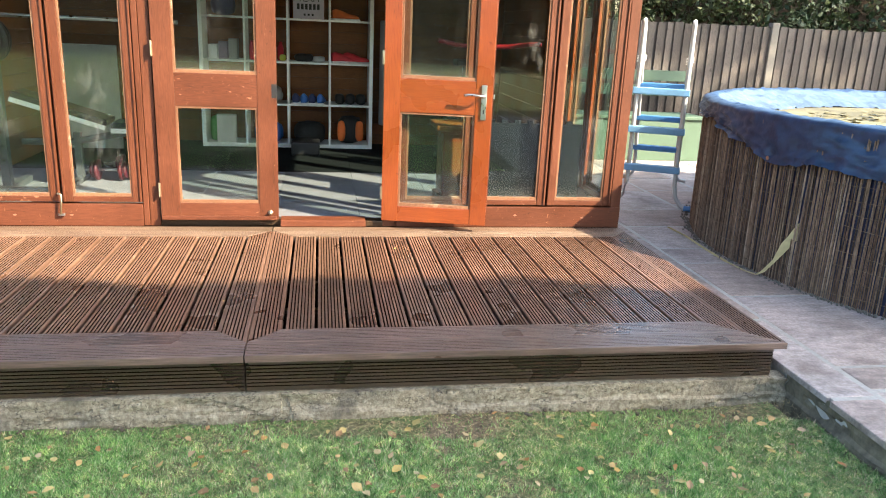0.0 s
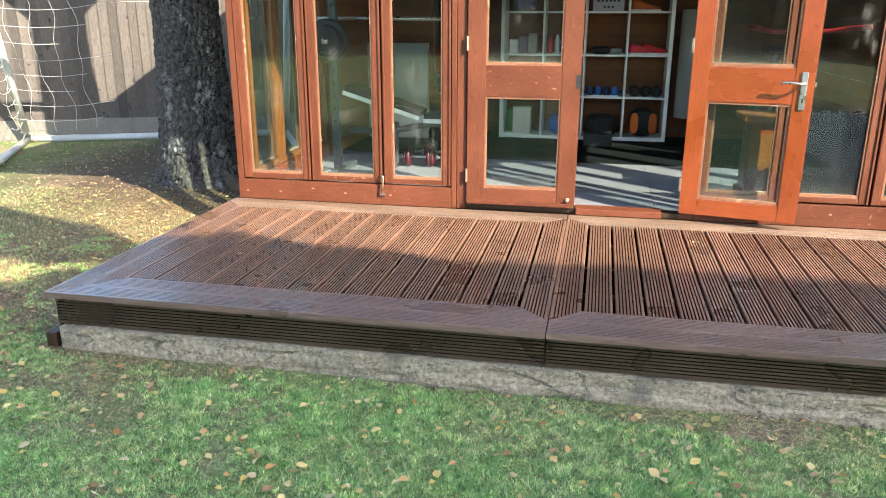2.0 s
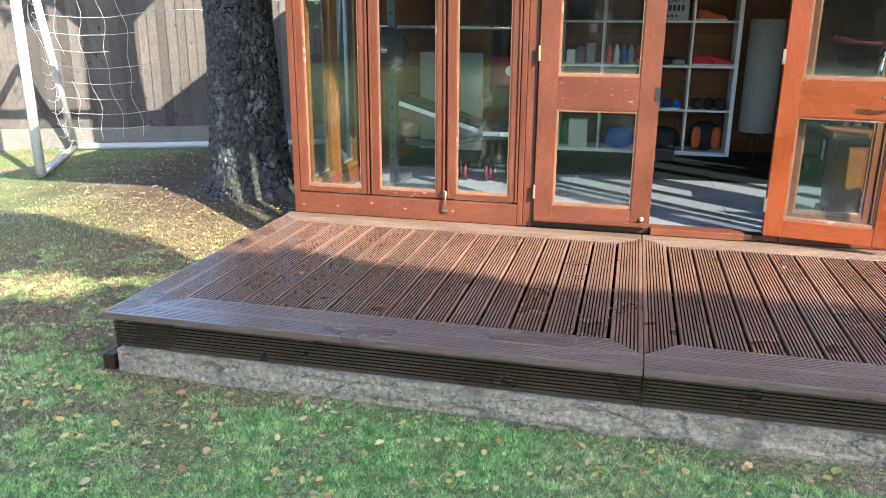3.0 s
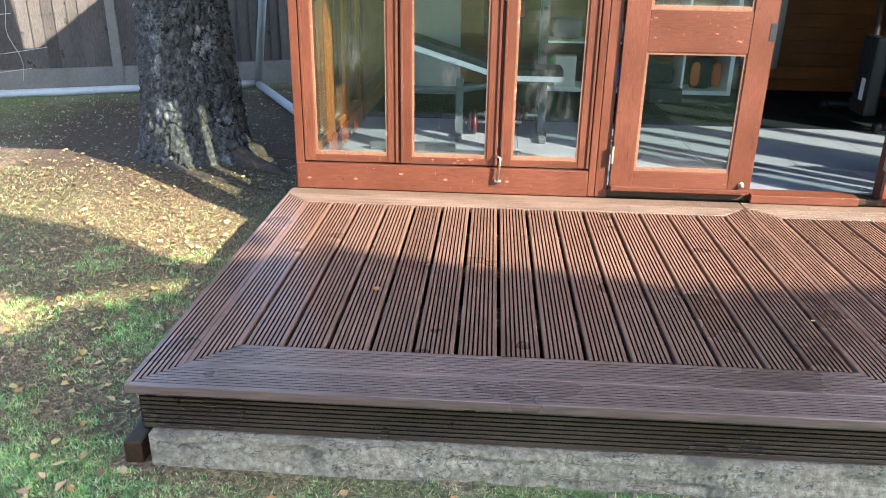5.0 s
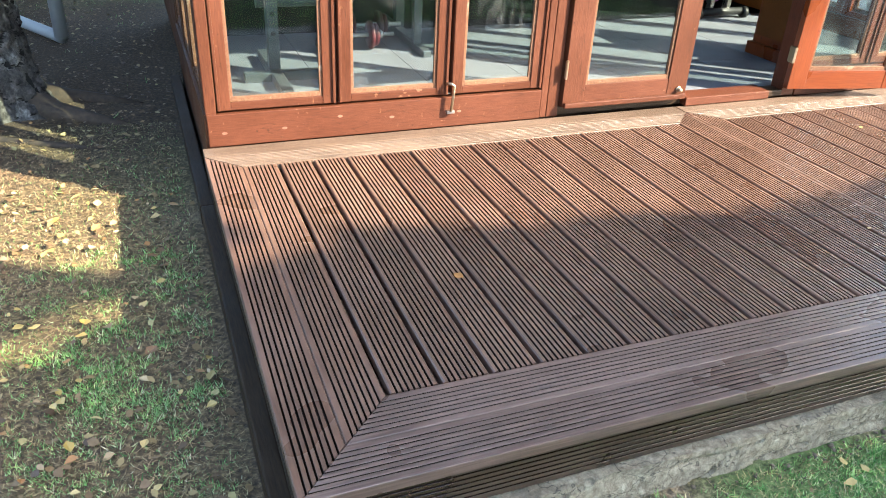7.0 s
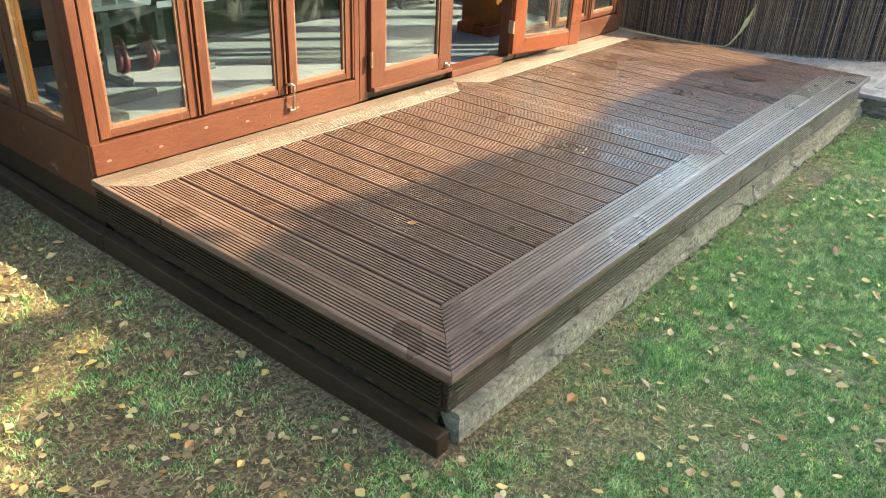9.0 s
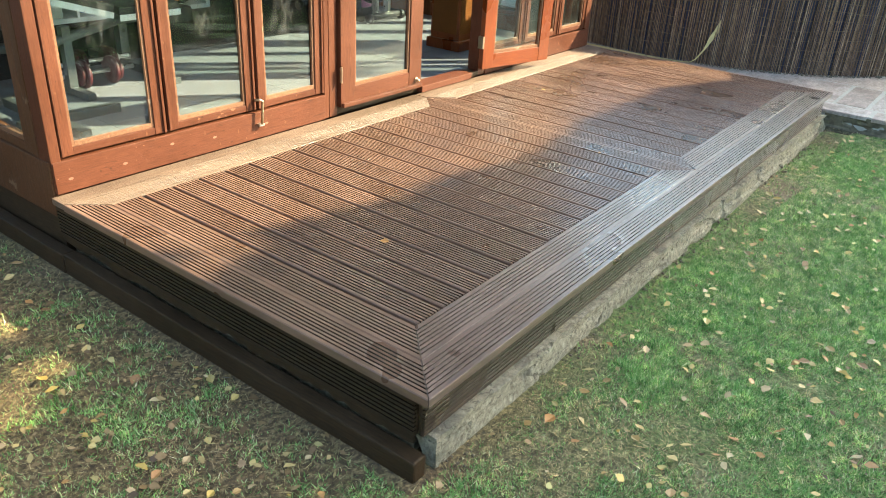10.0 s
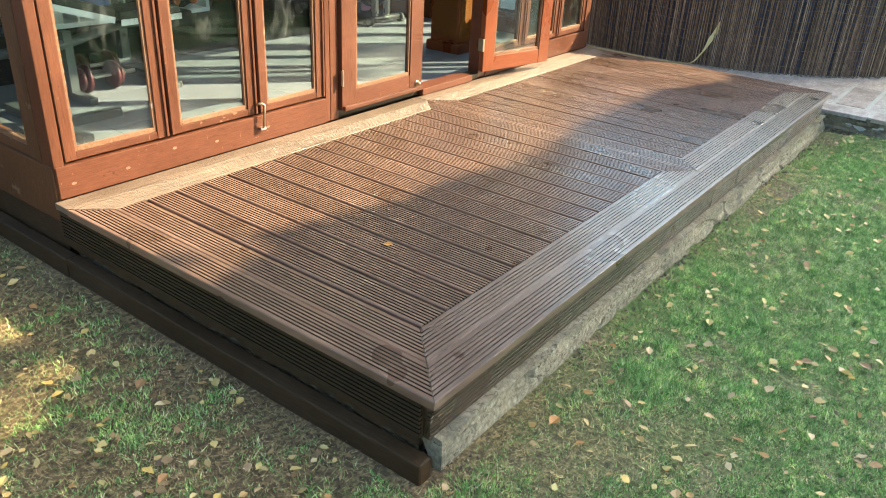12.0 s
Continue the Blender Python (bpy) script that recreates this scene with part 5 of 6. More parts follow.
    # dark jigsaw mat against the window
    bm = a_box(1.37, 2.08, WALL_Y + 0.095, WALL_Y + 0.110, F, 1.0)
    for j in range(7):
        box(bm, 1.42 + j * 0.09, 1.465 + j * 0.09, WALL_Y + 0.095, WALL_Y + 0.110, 1.0, 1.02)
    solid("jigsaw_mat", bm, MAT_DARK, "dark jigsaw-edged foam mat standing against the window", "mat")
    # black box on the floor before the shelf
    solid("kit_case", a_box(0.02, 0.30, 4.75, 5.05, F, F + 0.13, bevel=0.015), BLACK, "low black case on the floor before the shelf", "case")


build_gym()


# ---- tree ----
def build_tree():
    cx, cy = -3.52, 3.62
    t = thing("tree", (cx, cy, 0), "old tree with dark deeply plated bark and silvery patches", "tree")
    nu, nv = 260, 420
    A = np.linspace(0, 2 * np.pi, nu, endpoint=False)
    Z = np.linspace(-0.05, 4.2, nv)
    a, z = np.meshgrid(A, Z, indexing="ij")
    base = 0.315 - 0.012 * z + np.exp(-np.maximum(z, 0) / 0.26) * (0.10 + 0.05 * np.cos(5 * a + 1.4) + 0.16 * np.exp(-((a - 5.75) / 0.35) ** 2) + 0.07 * np.exp(-((a - 4.2) / 0.3) ** 2)) + 0.012 * np.sin(4 * a + 2 * z)
    # bark plates: distance to nearest of scattered points
    rng = np.random.RandomState(5)
    gx, gz = 17, 30
    du, dz = 2 * np.pi / gx, 4.3 / gz
    px, pz = rng.rand(gx, gz), rng.rand(gx, gz)
    warp = 0.8 * fade_noise(a * 2.2, z * 5, 1.0, 21) + 0.25 * fade_noise(a * 9, z * 19, 1.0, 27)
    ua = a / du + warp
    uz = (z + 0.05) / dz + 0.9 * fade_noise(a * 3, z * 3, 1.0, 22) + 0.3 * fade_noise(a * 11, z * 15, 1.0, 28)
    i0, j0 = np.floor(ua).astype(int), np.floor(uz).astype(int)
    d1 = np.full(a.shape, 9.0)
    d2 = np.full(a.shape, 9.0)
    for di in (-1, 0, 1):
        for dj in (-1, 0, 1):
            ii, jj = i0 + di, j0 + dj
            d = np.hypot(ii + px[ii % gx, jj % gz] - ua, (jj + pz[ii % gx, jj % gz] - uz) * 1.0)
            d2 = np.where(d < d1, d1, np.minimum(d2, d))
            d1 = np.minimum(d, d1)
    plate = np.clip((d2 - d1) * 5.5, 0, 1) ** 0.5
    fine = fade_noise(a * 40, z * 60, 1.0, 23) * 0.35 + fade_noise(a * 18, z * 22, 1.0, 24) * 0.65
    r = base + 0.046 * plate * (0.8 + 0.45 * fine) - 0.02 + 0.02 * fade_noise(a * 1.3, z * 1.2, 1.0, 25)
    V = np.stack([cx + r * np.cos(a) - 0.03 * z, cy + r * np.sin(a), z], -1).reshape(-1, 3)
    i, j = np.meshgrid(np.arange(nu), np.arange(nv - 1), indexing="ij")
    p = (i * nv + j).ravel()
    q = (((i + 1) % nu) * nv + j).ravel()
    F = np.stack([p, q, q + 1, p + 1], -1)
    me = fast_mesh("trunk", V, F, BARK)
    me.materials.append(FISSURE_SHADE)
    # faces between plates take the painted crack shade
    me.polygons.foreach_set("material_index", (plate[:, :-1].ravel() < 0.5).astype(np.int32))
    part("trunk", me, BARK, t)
    # unseen crowns, placed and thickened to dim sky light on ground and fence
    leaf_crown(t, (cx - 0.6, cy + 0.7, 6.0), (2.2, 2.0, 1.2), 8000, 32, 0.17)
    leaf_crown(t, (cx - 0.6, cy + 2.3, 6.7), (3.8, 2.6, 1.6), 11000, 31, 0.17)
    for pts, radii in (([(0.28, -0.15, 0.10), (0.46, -0.26, 0.05), (0.66, -0.36, 0.02), (0.92, -0.47, -0.02)], (0.10, 0.065, 0.04, 0.02)),
                       ([(0.3, 0.02, 0.08), (0.5, 0.03, 0.035), (0.72, 0.02, 0.012), (0.9, -0.02, -0.02)], (0.10, 0.06, 0.04, 0.02)),
                       ([(-0.2, -0.32, 0.06), (0.1, -0.52, 0.03), (0.45, -0.66, 0.015), (0.8, -0.78, -0.02)], (0.04, 0.024, 0.02, 0.012))):
        part("root", taper(bmesh.new(), [(cx + x, cy + y, z + 0.01) for x, y, z in pts], radii), ROOT, t, "", True)
    for k in range(6):
        ang = k * 1.05
        tip = (cx + 1.8 * math.cos(ang), cy + 1.5 * math.sin(ang), 5.6 + 0.3 * (k % 3))
        part("limb", rod(bmesh.new(), (cx - 0.12, cy, 3.9), tip, 0.16, 0.04, 8), BARK, t)


def taper(bm, pts, radii, sides=9):
    """A root or branch that thins along its way, with an uneven skin."""
    rings = []
    for i, (p, r) in enumerate(zip(pts, radii)):
        p = Vector(p)
        d = (Vector(pts[min(i + 1, len(pts) - 1)]) - Vector(pts[max(i - 1, 0)])).normalized()
        a = d.cross(Vector((0, 0, 1))).normalized()
        b = a.cross(d)
        rings.append([bm.verts.new(p + r * (1 + 0.25 * noise.noise((p.x * 9, p.y * 9, k * 1.7))) * (math.cos(q) * a + math.sin(q) * b)) for k, q in enumerate(2 * math.pi * k / sides for k in range(sides))])
    for a, b in zip(rings, rings[1:]):
        for k in range(sides):
            bm.faces.new((a[k], a[(k + 1) % sides], b[(k + 1) % sides], b[k]))
    bm.faces.new(rings[0][::-1])
    bm.faces.new(rings[-1])
    return bm


def leaf_crown(parent, c, size, n, seed, leaf, gaps=0.25):
    rng = np.random.RandomState(seed)
    d = rng.normal(size=(n, 3))
    d /= np.linalg.norm(d, axis=1)[:, None]
    rad = rng.uniform(0.35, 1.0, n) ** 0.5
    lump = 1 + gaps * np.sin(d[:, 0] * 5 + seed) * np.sin(d[:, 1] * 6) + gaps * 0.6 * np.sin(d[:, 2] * 9 + 1)
    p = np.array(c) + d * (rad * lump)[:, None] * np.array(size)
    u = rng.normal(size=(n, 3))
    u /= np.linalg.norm(u, axis=1)[:, None]
    w = np.cross(u, rng.normal(size=(n, 3)))
    w /= np.linalg.norm(w, axis=1)[:, None]
    s = (leaf * rng.uniform(0.6, 1.4, n))[:, None]
    V = np.stack([p - u * s, p + w * s * 0.5, p + u * s, p - w * s * 0.5], 1).reshape(-1, 3)
    me = fast_mesh("crown", V, np.arange(4 * n).reshape(-1, 4), HEDGE)
    return part("crown", me, HEDGE, parent)


build_tree()


# ---- fences, goal, hedge ----
def build_fence(name, p0, p1, z0, height, label, posts):
    a, b = Vector((*p0, 0)), Vector((*p1, 0))
    length = (b - a).length
    ang = math.degrees(math.atan2(b.y - a.y, b.x - a.x))
    f = thing(name, (a.x, a.y, z0), label, "fence", "", "")
    M = Matrix.Translation((a.x, a.y, 0)) @ pose(0, 0, 0, 0, 0, ang)
    pitch = 0.118
    shared = []
    for k in range(4):
        bm = bmesh.new()
        t0, t1, w = 0.005, 0.026, 0.128
        pts = [(0, 0.0), (w, 0.0), (w, -t0), (0, -t1)]
        lo = [bm.verts.new((x, y, z0 + 0.25)) for x, y in pts]
        hi = [bm.verts.new((x, y, z0 + height + 0.004 * k)) for x, y in pts]
        for j in range(4):
            bm.faces.new((lo[j], lo[(j + 1) % 4], hi[(j + 1) % 4], hi[j]))
        bm.faces.new(lo[::-1])
        bm.faces.new(hi)
        shared.append(to_mesh("fence_board", bm, FENCE))
    for k in range(int(length / pitch)):
        o = part("fence_board", shared[k % 4], FENCE, f)
        o.matrix_basis = M @ pose(k * pitch, -0.002 - 0.003 * (k % 2), 0, 0, random.uniform(-0.4, 0.4), 0)
    for z in (0.45, height * 0.55, height - 0.25):
        bm = a_box(0, length, 0.002, 0.04, z0 + z, z0 + z + 0.07)
        bmesh.ops.transform(bm, matrix=M, verts=bm.verts)
        part("rail", bm, FENCE, f)
    bm = a_box(0, length, -0.03, 0.02, z0 - 0.1, z0 + 0.25, bevel=0.006)
    bmesh.ops.transform(bm, matrix=M, verts=bm.verts)
    part("gravel_board", bm, GRAVEL_BOARD, f, "pale concrete gravel board")
    for d in posts:
        bm = a_box(d - 0.05, d + 0.05, -0.055, 0.05, z0 - 0.1, z0 + height + 0.06, bevel=0.01)
        bmesh.ops.transform(bm, matrix=M, verts=bm.verts)
        part("post", bm, GRAVEL_BOARD, f, "concrete fence post")
    return f


build_fence("fence", (-12.5, 3.13), (-1.6, 8.20), 0.02, 1.85, "weathered grey-brown featheredge fence over concrete gravel boards", (0.1, 3.0, 7.75, 10.6))
build_fence("fence", (2.0, 6.55), (11.0, 6.35), 0.16, 1.62, "weathered grey featheredge fence behind a green bench", (0.6, 4.05, 7.2))


def build_hedge():
    h = thing("hedge", (6.5, 7.2, 0), "dense clipped evergreen hedge behind the fence", "hedge")
    rng = np.random.RandomState(77)
    n = 20000
    x, z = rng.uniform(2.0, 11.5, n), rng.uniform(1.3, 2.7, n)
    y = 6.95 + 0.22 * fade_noise(x, z, 2.2, 41) + 0.1 * fade_noise(x, z, 6.0, 42) + rng.uniform(0, 0.35, n) ** 1.5
    p = np.stack([x, y, z], -1)
    u = rng.normal(size=(n, 3))
    u /= np.linalg.norm(u, axis=1)[:, None]
    w = np.cross(u, rng.normal(size=(n, 3)))
    w /= np.linalg.norm(w, axis=1)[:, None]
    s = rng.uniform(0.025, 0.055, n)[:, None]
    V = np.stack([p - u * s, p + w * s * 0.5, p + u * s, p - w * s * 0.5], 1).reshape(-1, 3)
    part("leaves", fast_mesh("leaves", V, np.arange(4 * n).reshape(-1, 4), HEDGE), HEDGE, h)
    # plain dark box fills the hedge behind its leaves
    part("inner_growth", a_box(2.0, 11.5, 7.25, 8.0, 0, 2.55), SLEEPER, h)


build_hedge()


def build_goal():
    g = thing("football_goal", (-5.0, 5.2, 0), "white plastic tube football goal with a torn net", "football goal")
    fl, fr = Vector((-6.12, 3.86, 0.04)), Vector((-3.13, 5.16, 0.04))
    bl, br = Vector((-7.02, 5.50, 0.045)), Vector((-4.03, 6.80, 0.045))
    H = Vector((0, 0, 1.9))
    back = (bl - fl) * 0.42
    for a, b, nm in ((fl, fl + H, "post"), (fr, fr + H, "post"), (fl + H, fr + H, "crossbar"), (fl, bl, "side_bar"), (fr, br, "side_bar"), (bl, br, "back_bar"), (bl, fl + H + back, "back_stay"), (br, fr + H + back, "back_stay"), (fl + H, fl + H + back, "top_stay"), (fr + H, fr + H + back, "top_stay")):
        part(nm, tube(bmesh.new(), [a, a.lerp(b, 0.5), b], 0.05 if nm in ("post", "crossbar") else 0.042, 14), PLASTIC, g, "", True)
    # hanging net, torn towards the middle
    bm = bmesh.new()
    top0, e = fl + H + back, (fr - fl)
    for k in range(10):
        pts = [bl.lerp(top0, 0.06 + 0.1 * k) + e * (s * 0.075) + Vector((0.03 * math.sin(s * 2 + k), -0.10 - 0.05 * math.sin(s + k), -0.05 * math.sin(s * 3.14 / 4.5))) for s in range(0, 4 + (k * 7) % 3 + (4 if k > 7 else 0))]
        tube(bm, pts, 0.0024, 4)
    for s in range(5):
        pts = [bl.lerp(top0, 0.04 + 0.05 * k) + e * (s * 0.07) + Vector((0.025 * math.sin(k * 1.1 + s), -0.11 - 0.05 * math.sin(s + k * 0.5), -0.05 * math.sin(s * 3.14 / 4.5))) for k in range(1, 20)]
        tube(bm, pts, 0.0024, 4)
    side = fl + H
    for k in range(12):
        f = 0.05 + 0.08 * k
        a, b = bl.lerp(top0, f), fl.lerp(bl, 0.55 + 0.1 * math.sin(k)).lerp(side.lerp(top0, 0.6), f)
        tube(bm, [a.lerp(b, q) + Vector((0, 0, -0.06 * math.sin(3.14 * q))) for q in (0, 0.33, 0.66, 1)], 0.003, 4)
    part("net", bm, STRING, g, "torn white netting")


build_goal()


# ---- paving, pool, ladder, bench ----
PAVE = 0.164


def build_paving():
    p = new("paving", None)
    p.matrix_basis = Matrix.Translation((4, 1, 0))
    tagged(p, "grey sandstone paving slabs with pale mortar joints", "paving", "", "structure")
    part("mortar_bed", a_box(2.44, 11.5, -6.0, 6.5, 0.0, PAVE - 0.003), MORTAR, p)
    bm = rough_face(bmesh.new(), lambda a, o, z: Vector((2.425 - o, -6.0 + a, z)), 6.02, -0.07, PAVE - 0.014, 31, 420, 14, 0.015)
    part("edge_kerb", bm, DAMP_MORTAR, p, "rough mortar edge of the paving")
    rng = random.Random(4)
    cols = [2.405, 2.665, 3.42, 4.0, 4.6, 5.4]
    known = {0: (-6.0, -5.1, -4.2, -3.3, -2.4, -1.5, -0.88, -0.28, 0.62, 1.3, 2.2, 2.9, 3.8, 4.7, 5.6, 6.45),
             1: (-6.0, -5.4, -4.5, -3.9, -3.0, -2.4, -1.5, -1.1, -0.22, 0.02, 0.98, 1.62, 1.97, 2.58, 3.15, 3.9, 4.5, 5.4, 6.0, 6.45)}
    for c, (x0, x1) in enumerate(zip(cols, cols[1:])):
        ys = known.get(c)
        if ys is None:
            ys = [-5.9 + 0.13 * c]
            while ys[-1] < 6.0:
                ys.append(ys[-1] + rng.choice((0.6, 0.75, 0.9)))
        for a, b in zip(ys, ys[1:]):
            top = PAVE + rng.uniform(-0.002, 0.003)
            j = [rng.uniform(0.010, 0.018) for _ in range(4)]
            bm = a_box(x0 + j[0], x1 - j[1], a + j[2], min(b, 6.45) - j[3], PAVE - 0.03, top, bevel=0.006)
            part("paving_slab", bm, SLAB, p)


build_paving()


def build_pool():
    cx, cy, R, z0, z1 = 5.33, 1.75, 2.27, PAVE, 1.17
    pool = thing("garden_pool", (cx, cy, z0), "round above-ground pool wrapped in reed screening under a blue sheet", "pool")
    part("pool_wall", lathe(bmesh.new(), [(R - 0.02, z0), (R - 0.02, z1), (R - 0.08, z1), (R - 0.08, z0)], Matrix.Translation((cx, cy, 0)), 96), POOL_WALL, pool, "dark blue pool wall")
    # reeds on the side that faces the garden are single pieces
    rng = random.Random(9)
    shared = []
    for k in range(6):
        bm = bmesh.new()
        h = z1 - 0.02 - z0 - 0.02 * rng.random()
        r = 0.0042 + 0.0012 * rng.random()
        tube(bm, [(0, 0, 0), (0.003 * rng.uniform(-1, 1), 0.002, h * 0.5), (0, 0, h)], r, 5)
        shared.append(to_mesh("reed", bm, REED))
    step = 0.0125 / R
    a0 = math.radians(140)
    n1 = 300
    for k in range(n1):
        pos = a0 + k * step
        if rng.random() < 0.05:
            continue
        o = part("reed", shared[rng.randrange(6)], REED, pool)
        o.matrix_basis = Matrix.Translation((cx + R * math.cos(pos), cy + R * math.sin(pos), z0 + 0.004)) @ pose(0, 0, 0, rng.uniform(-0.7, 0.7), rng.uniform(-0.7, 0.7), rng.uniform(0, 360))
    bm = bmesh.new()
    k = 0
    while k * step < 2 * math.pi - n1 * step:
        q = a0 + n1 * step + k * step
        lean = rng.uniform(-0.004, 0.004)
        tube(bm, [(cx + R * math.cos(q), cy + R * math.sin(q), z0 + 0.004), (cx + R * math.cos(q + lean), cy + R * math.sin(q + lean), z1 - 0.02)], 0.0047, 5)
        k += 1
    part("reed_screen", bm, REED, pool)["kind"] = "stuff"
    for z in (0.22, 0.30, 0.38, 0.46, 0.54, 0.62, 0.70, 0.78, 0.86, 0.94):
        pts = [(cx + (R + 0.006) * math.cos(q), cy + (R + 0.006) * math.sin(q), z + 0.012 * math.sin(q * 17 + z * 9)) for q in np.linspace(0, 2 * np.pi, 260)]
        part("binding_wire", tube(bmesh.new(), pts, 0.0014, 4), CLOD, pool)
    # sheet: hangs unevenly outside in crumpled folds, falls inside to the water
    def crumple(q, v):
        """Sharp creases in two directions, as in stiff tarpaulin."""
        a = abs(noise.noise((q * 9 + v * 6, v * 5, 2)))
        b = abs(noise.noise((q * 21 - v * 9, v * 11, 5)))
        c = abs(noise.noise((q * 47 + v * 14, v * 19, 8)))
        return 0.5 - a - 0.6 * b - 0.5 * c
    bm = bmesh.new()
    n = 620
    rows = []
    hang, rim = 12, 14
    for i in range(n):
        q = 2 * math.pi * i / n
        drop = float(np.interp(math.degrees(q), (0, 120, 160, 175, 188, 197, 215, 240, 300, 360), (0.2, 0.09, 0.1, 0.16, 0.285, 0.25, 0.27, 0.25, 0.2, 0.2)))
        drop += 0.014 * math.sin(q * 23) + 0.03 * noise.noise((q * 9, 1, 1)) + 0.012 * noise.noise((q * 40, 1, 3))
        row = []
        for j in range(hang + 1):
            f = j / hang
            w = crumple(q, f * 0.4)
            row.append((R + 0.030 - 0.010 * f + 0.075 * w * (1 - 0.75 * f), z1 - drop * (1 - f)))
        for j in range(1, rim + 1):
            f = j / rim
            r = R + 0.02 - 0.50 * f
            w = crumple(q + 2, 0.4 + f * 0.8)
            row.append((r + 0.02 * w, z1 + 0.02 * math.sin(min(1, f * 6) * 1.57) - 0.16 * max(0, f - 0.16) ** 0.8 + 0.035 * w * min(1, f * 4)))
        rows.append([bm.verts.new((cx + r * math.cos(q), cy + r * math.sin(q), z)) for r, z in row])
    for i in range(n):
        a, b = rows[i], rows[(i + 1) % n]
        for j in range(hang + rim):
            f = bm.faces.new((a[j], b[j], b[j + 1], a[j + 1]))
            f.material_index = 1 if j >= hang + 3 else 0
    me = to_mesh("sheet", bm, SHEET, True)
    me.materials.append(SHEET_IN)
    sh = part("sheet", me, SHEET, pool, "faded blue plastic sheet with creases")
    for q in (188,):
        a = math.radians(q)
        bm = lathe(bmesh.new(), [(0.006, 0), (0.013, 0.0), (0.013, 0.004), (0.006, 0.004)], Matrix.Translation((cx + (R + 0.034) * math.cos(a), cy + (R + 0.034) * math.sin(a), z1 - 0.262 + 0.0006 * (q - 188))) @ pose(0, 0, 0, 0, 90, q), 14)
        part("eyelet", bm, STEEL, sh, "metal eyelet")
    part("water_cover", lathe(bmesh.new(), [(R - 0.44, z1 - 0.135), (R - 0.44, z1 - 0.12)], Matrix.Translation((cx, cy, 0)), 64), SCUM, pool, "leaf-strewn cover over the water")
    bm = bmesh.new()
    rr = np.random.RandomState(6)
    for k in range(900):
        a, d = rr.uniform(0, 6.28), (R - 0.6) * math.sqrt(rr.uniform(0, 1))
        x, y = cx + d * math.cos(a), cy + d * math.sin(a) - 0.25
        s = rr.uniform(0.02, 0.05)
        t = rr.uniform(0, 6.28)
        bm.faces.new([bm.verts.new((x + s * math.cos(t + w), y + s * math.sin(t + w), z1 - 0.112 + rr.uniform(0, 0.02))) for w in (0, 1.6, 3.1, 4.7)])
    part("leaf_litter", bm, SCUM, pool, "brown leaf litter on the cover")["kind"] = "stuff"
    # grit along the foot of the screen
    bm = bmesh.new()
    for k in range(420):
        a = math.radians(rr.uniform(135, 235))
        d = R + 0.012 + abs(rr.normal(0, 0.02)) + (0.06 * rr.uniform(0, 1) if a < math.radians(152) else 0)
        s = rr.uniform(0.004, 0.013)
        m = Matrix.Translation((cx + d * math.cos(a), cy + d * math.sin(a), PAVE + 0.004 + s * 0.3)) @ pose(0, 0, 0, rr.uniform(0, 90), rr.uniform(0, 90), 0) @ Matrix.Diagonal((s, s * 0.8, s * 0.6, 1))
        bmesh.ops.create_icosphere(bm, subdivisions=1, radius=1.0, matrix=m)
    solid("grit", bm, GRAVEL_BOARD, "loose pale grit and pebbles along the pool wall", "gravel", "", "stuff")
    # loose strap hanging on the reeds
    bm = bmesh.new()
    pts = [(3.245, 1.15, 0.60), (3.20, 1.17, 0.55), (3.17, 1.19, 0.47), (3.15, 1.21, 0.42), (3.11, 1.25, 0.30), (3.075, 1.30, 0.21), (3.06, 1.34, 0.18), (3.045, 1.45, 0.170), (3.03, 1.62, 0.169), (3.03, 1.9, 0.169), (3.05, 2.3, 0.170), (3.03, 2.55, 0.170)]
    prev = None
    for i, q in enumerate(pts):
        w = (0.02, 0.03, 0.032, 0.034, 0.012, 0.012, 0.014, 0.016, 0.02, 0.02, 0.02, 0.018)[i]
        d = Vector((-0.35, -0.25, 0.9)) if i < 6 else Vector((1, 0, 0.1))
        c = Vector(q) + Vector((-0.03, -0.02, 0))
        ring = [bm.verts.new(c + d.cross(Vector((0, 0.3, 1))).normalized() * w * s + Vector((0, 0, h))) for s, h in ((-1, 0), (1, 0), (1, 0.004), (-1, 0.004))]
        if prev:
            for k in range(4):
                bm.faces.new((prev[k], prev[(k + 1) % 4], ring[(k + 1) % 4], ring[k]))
        prev = ring
    solid("strap", bm, STRAP, "frayed cream webbing strap hanging down the reeds", "strap")


build_pool()


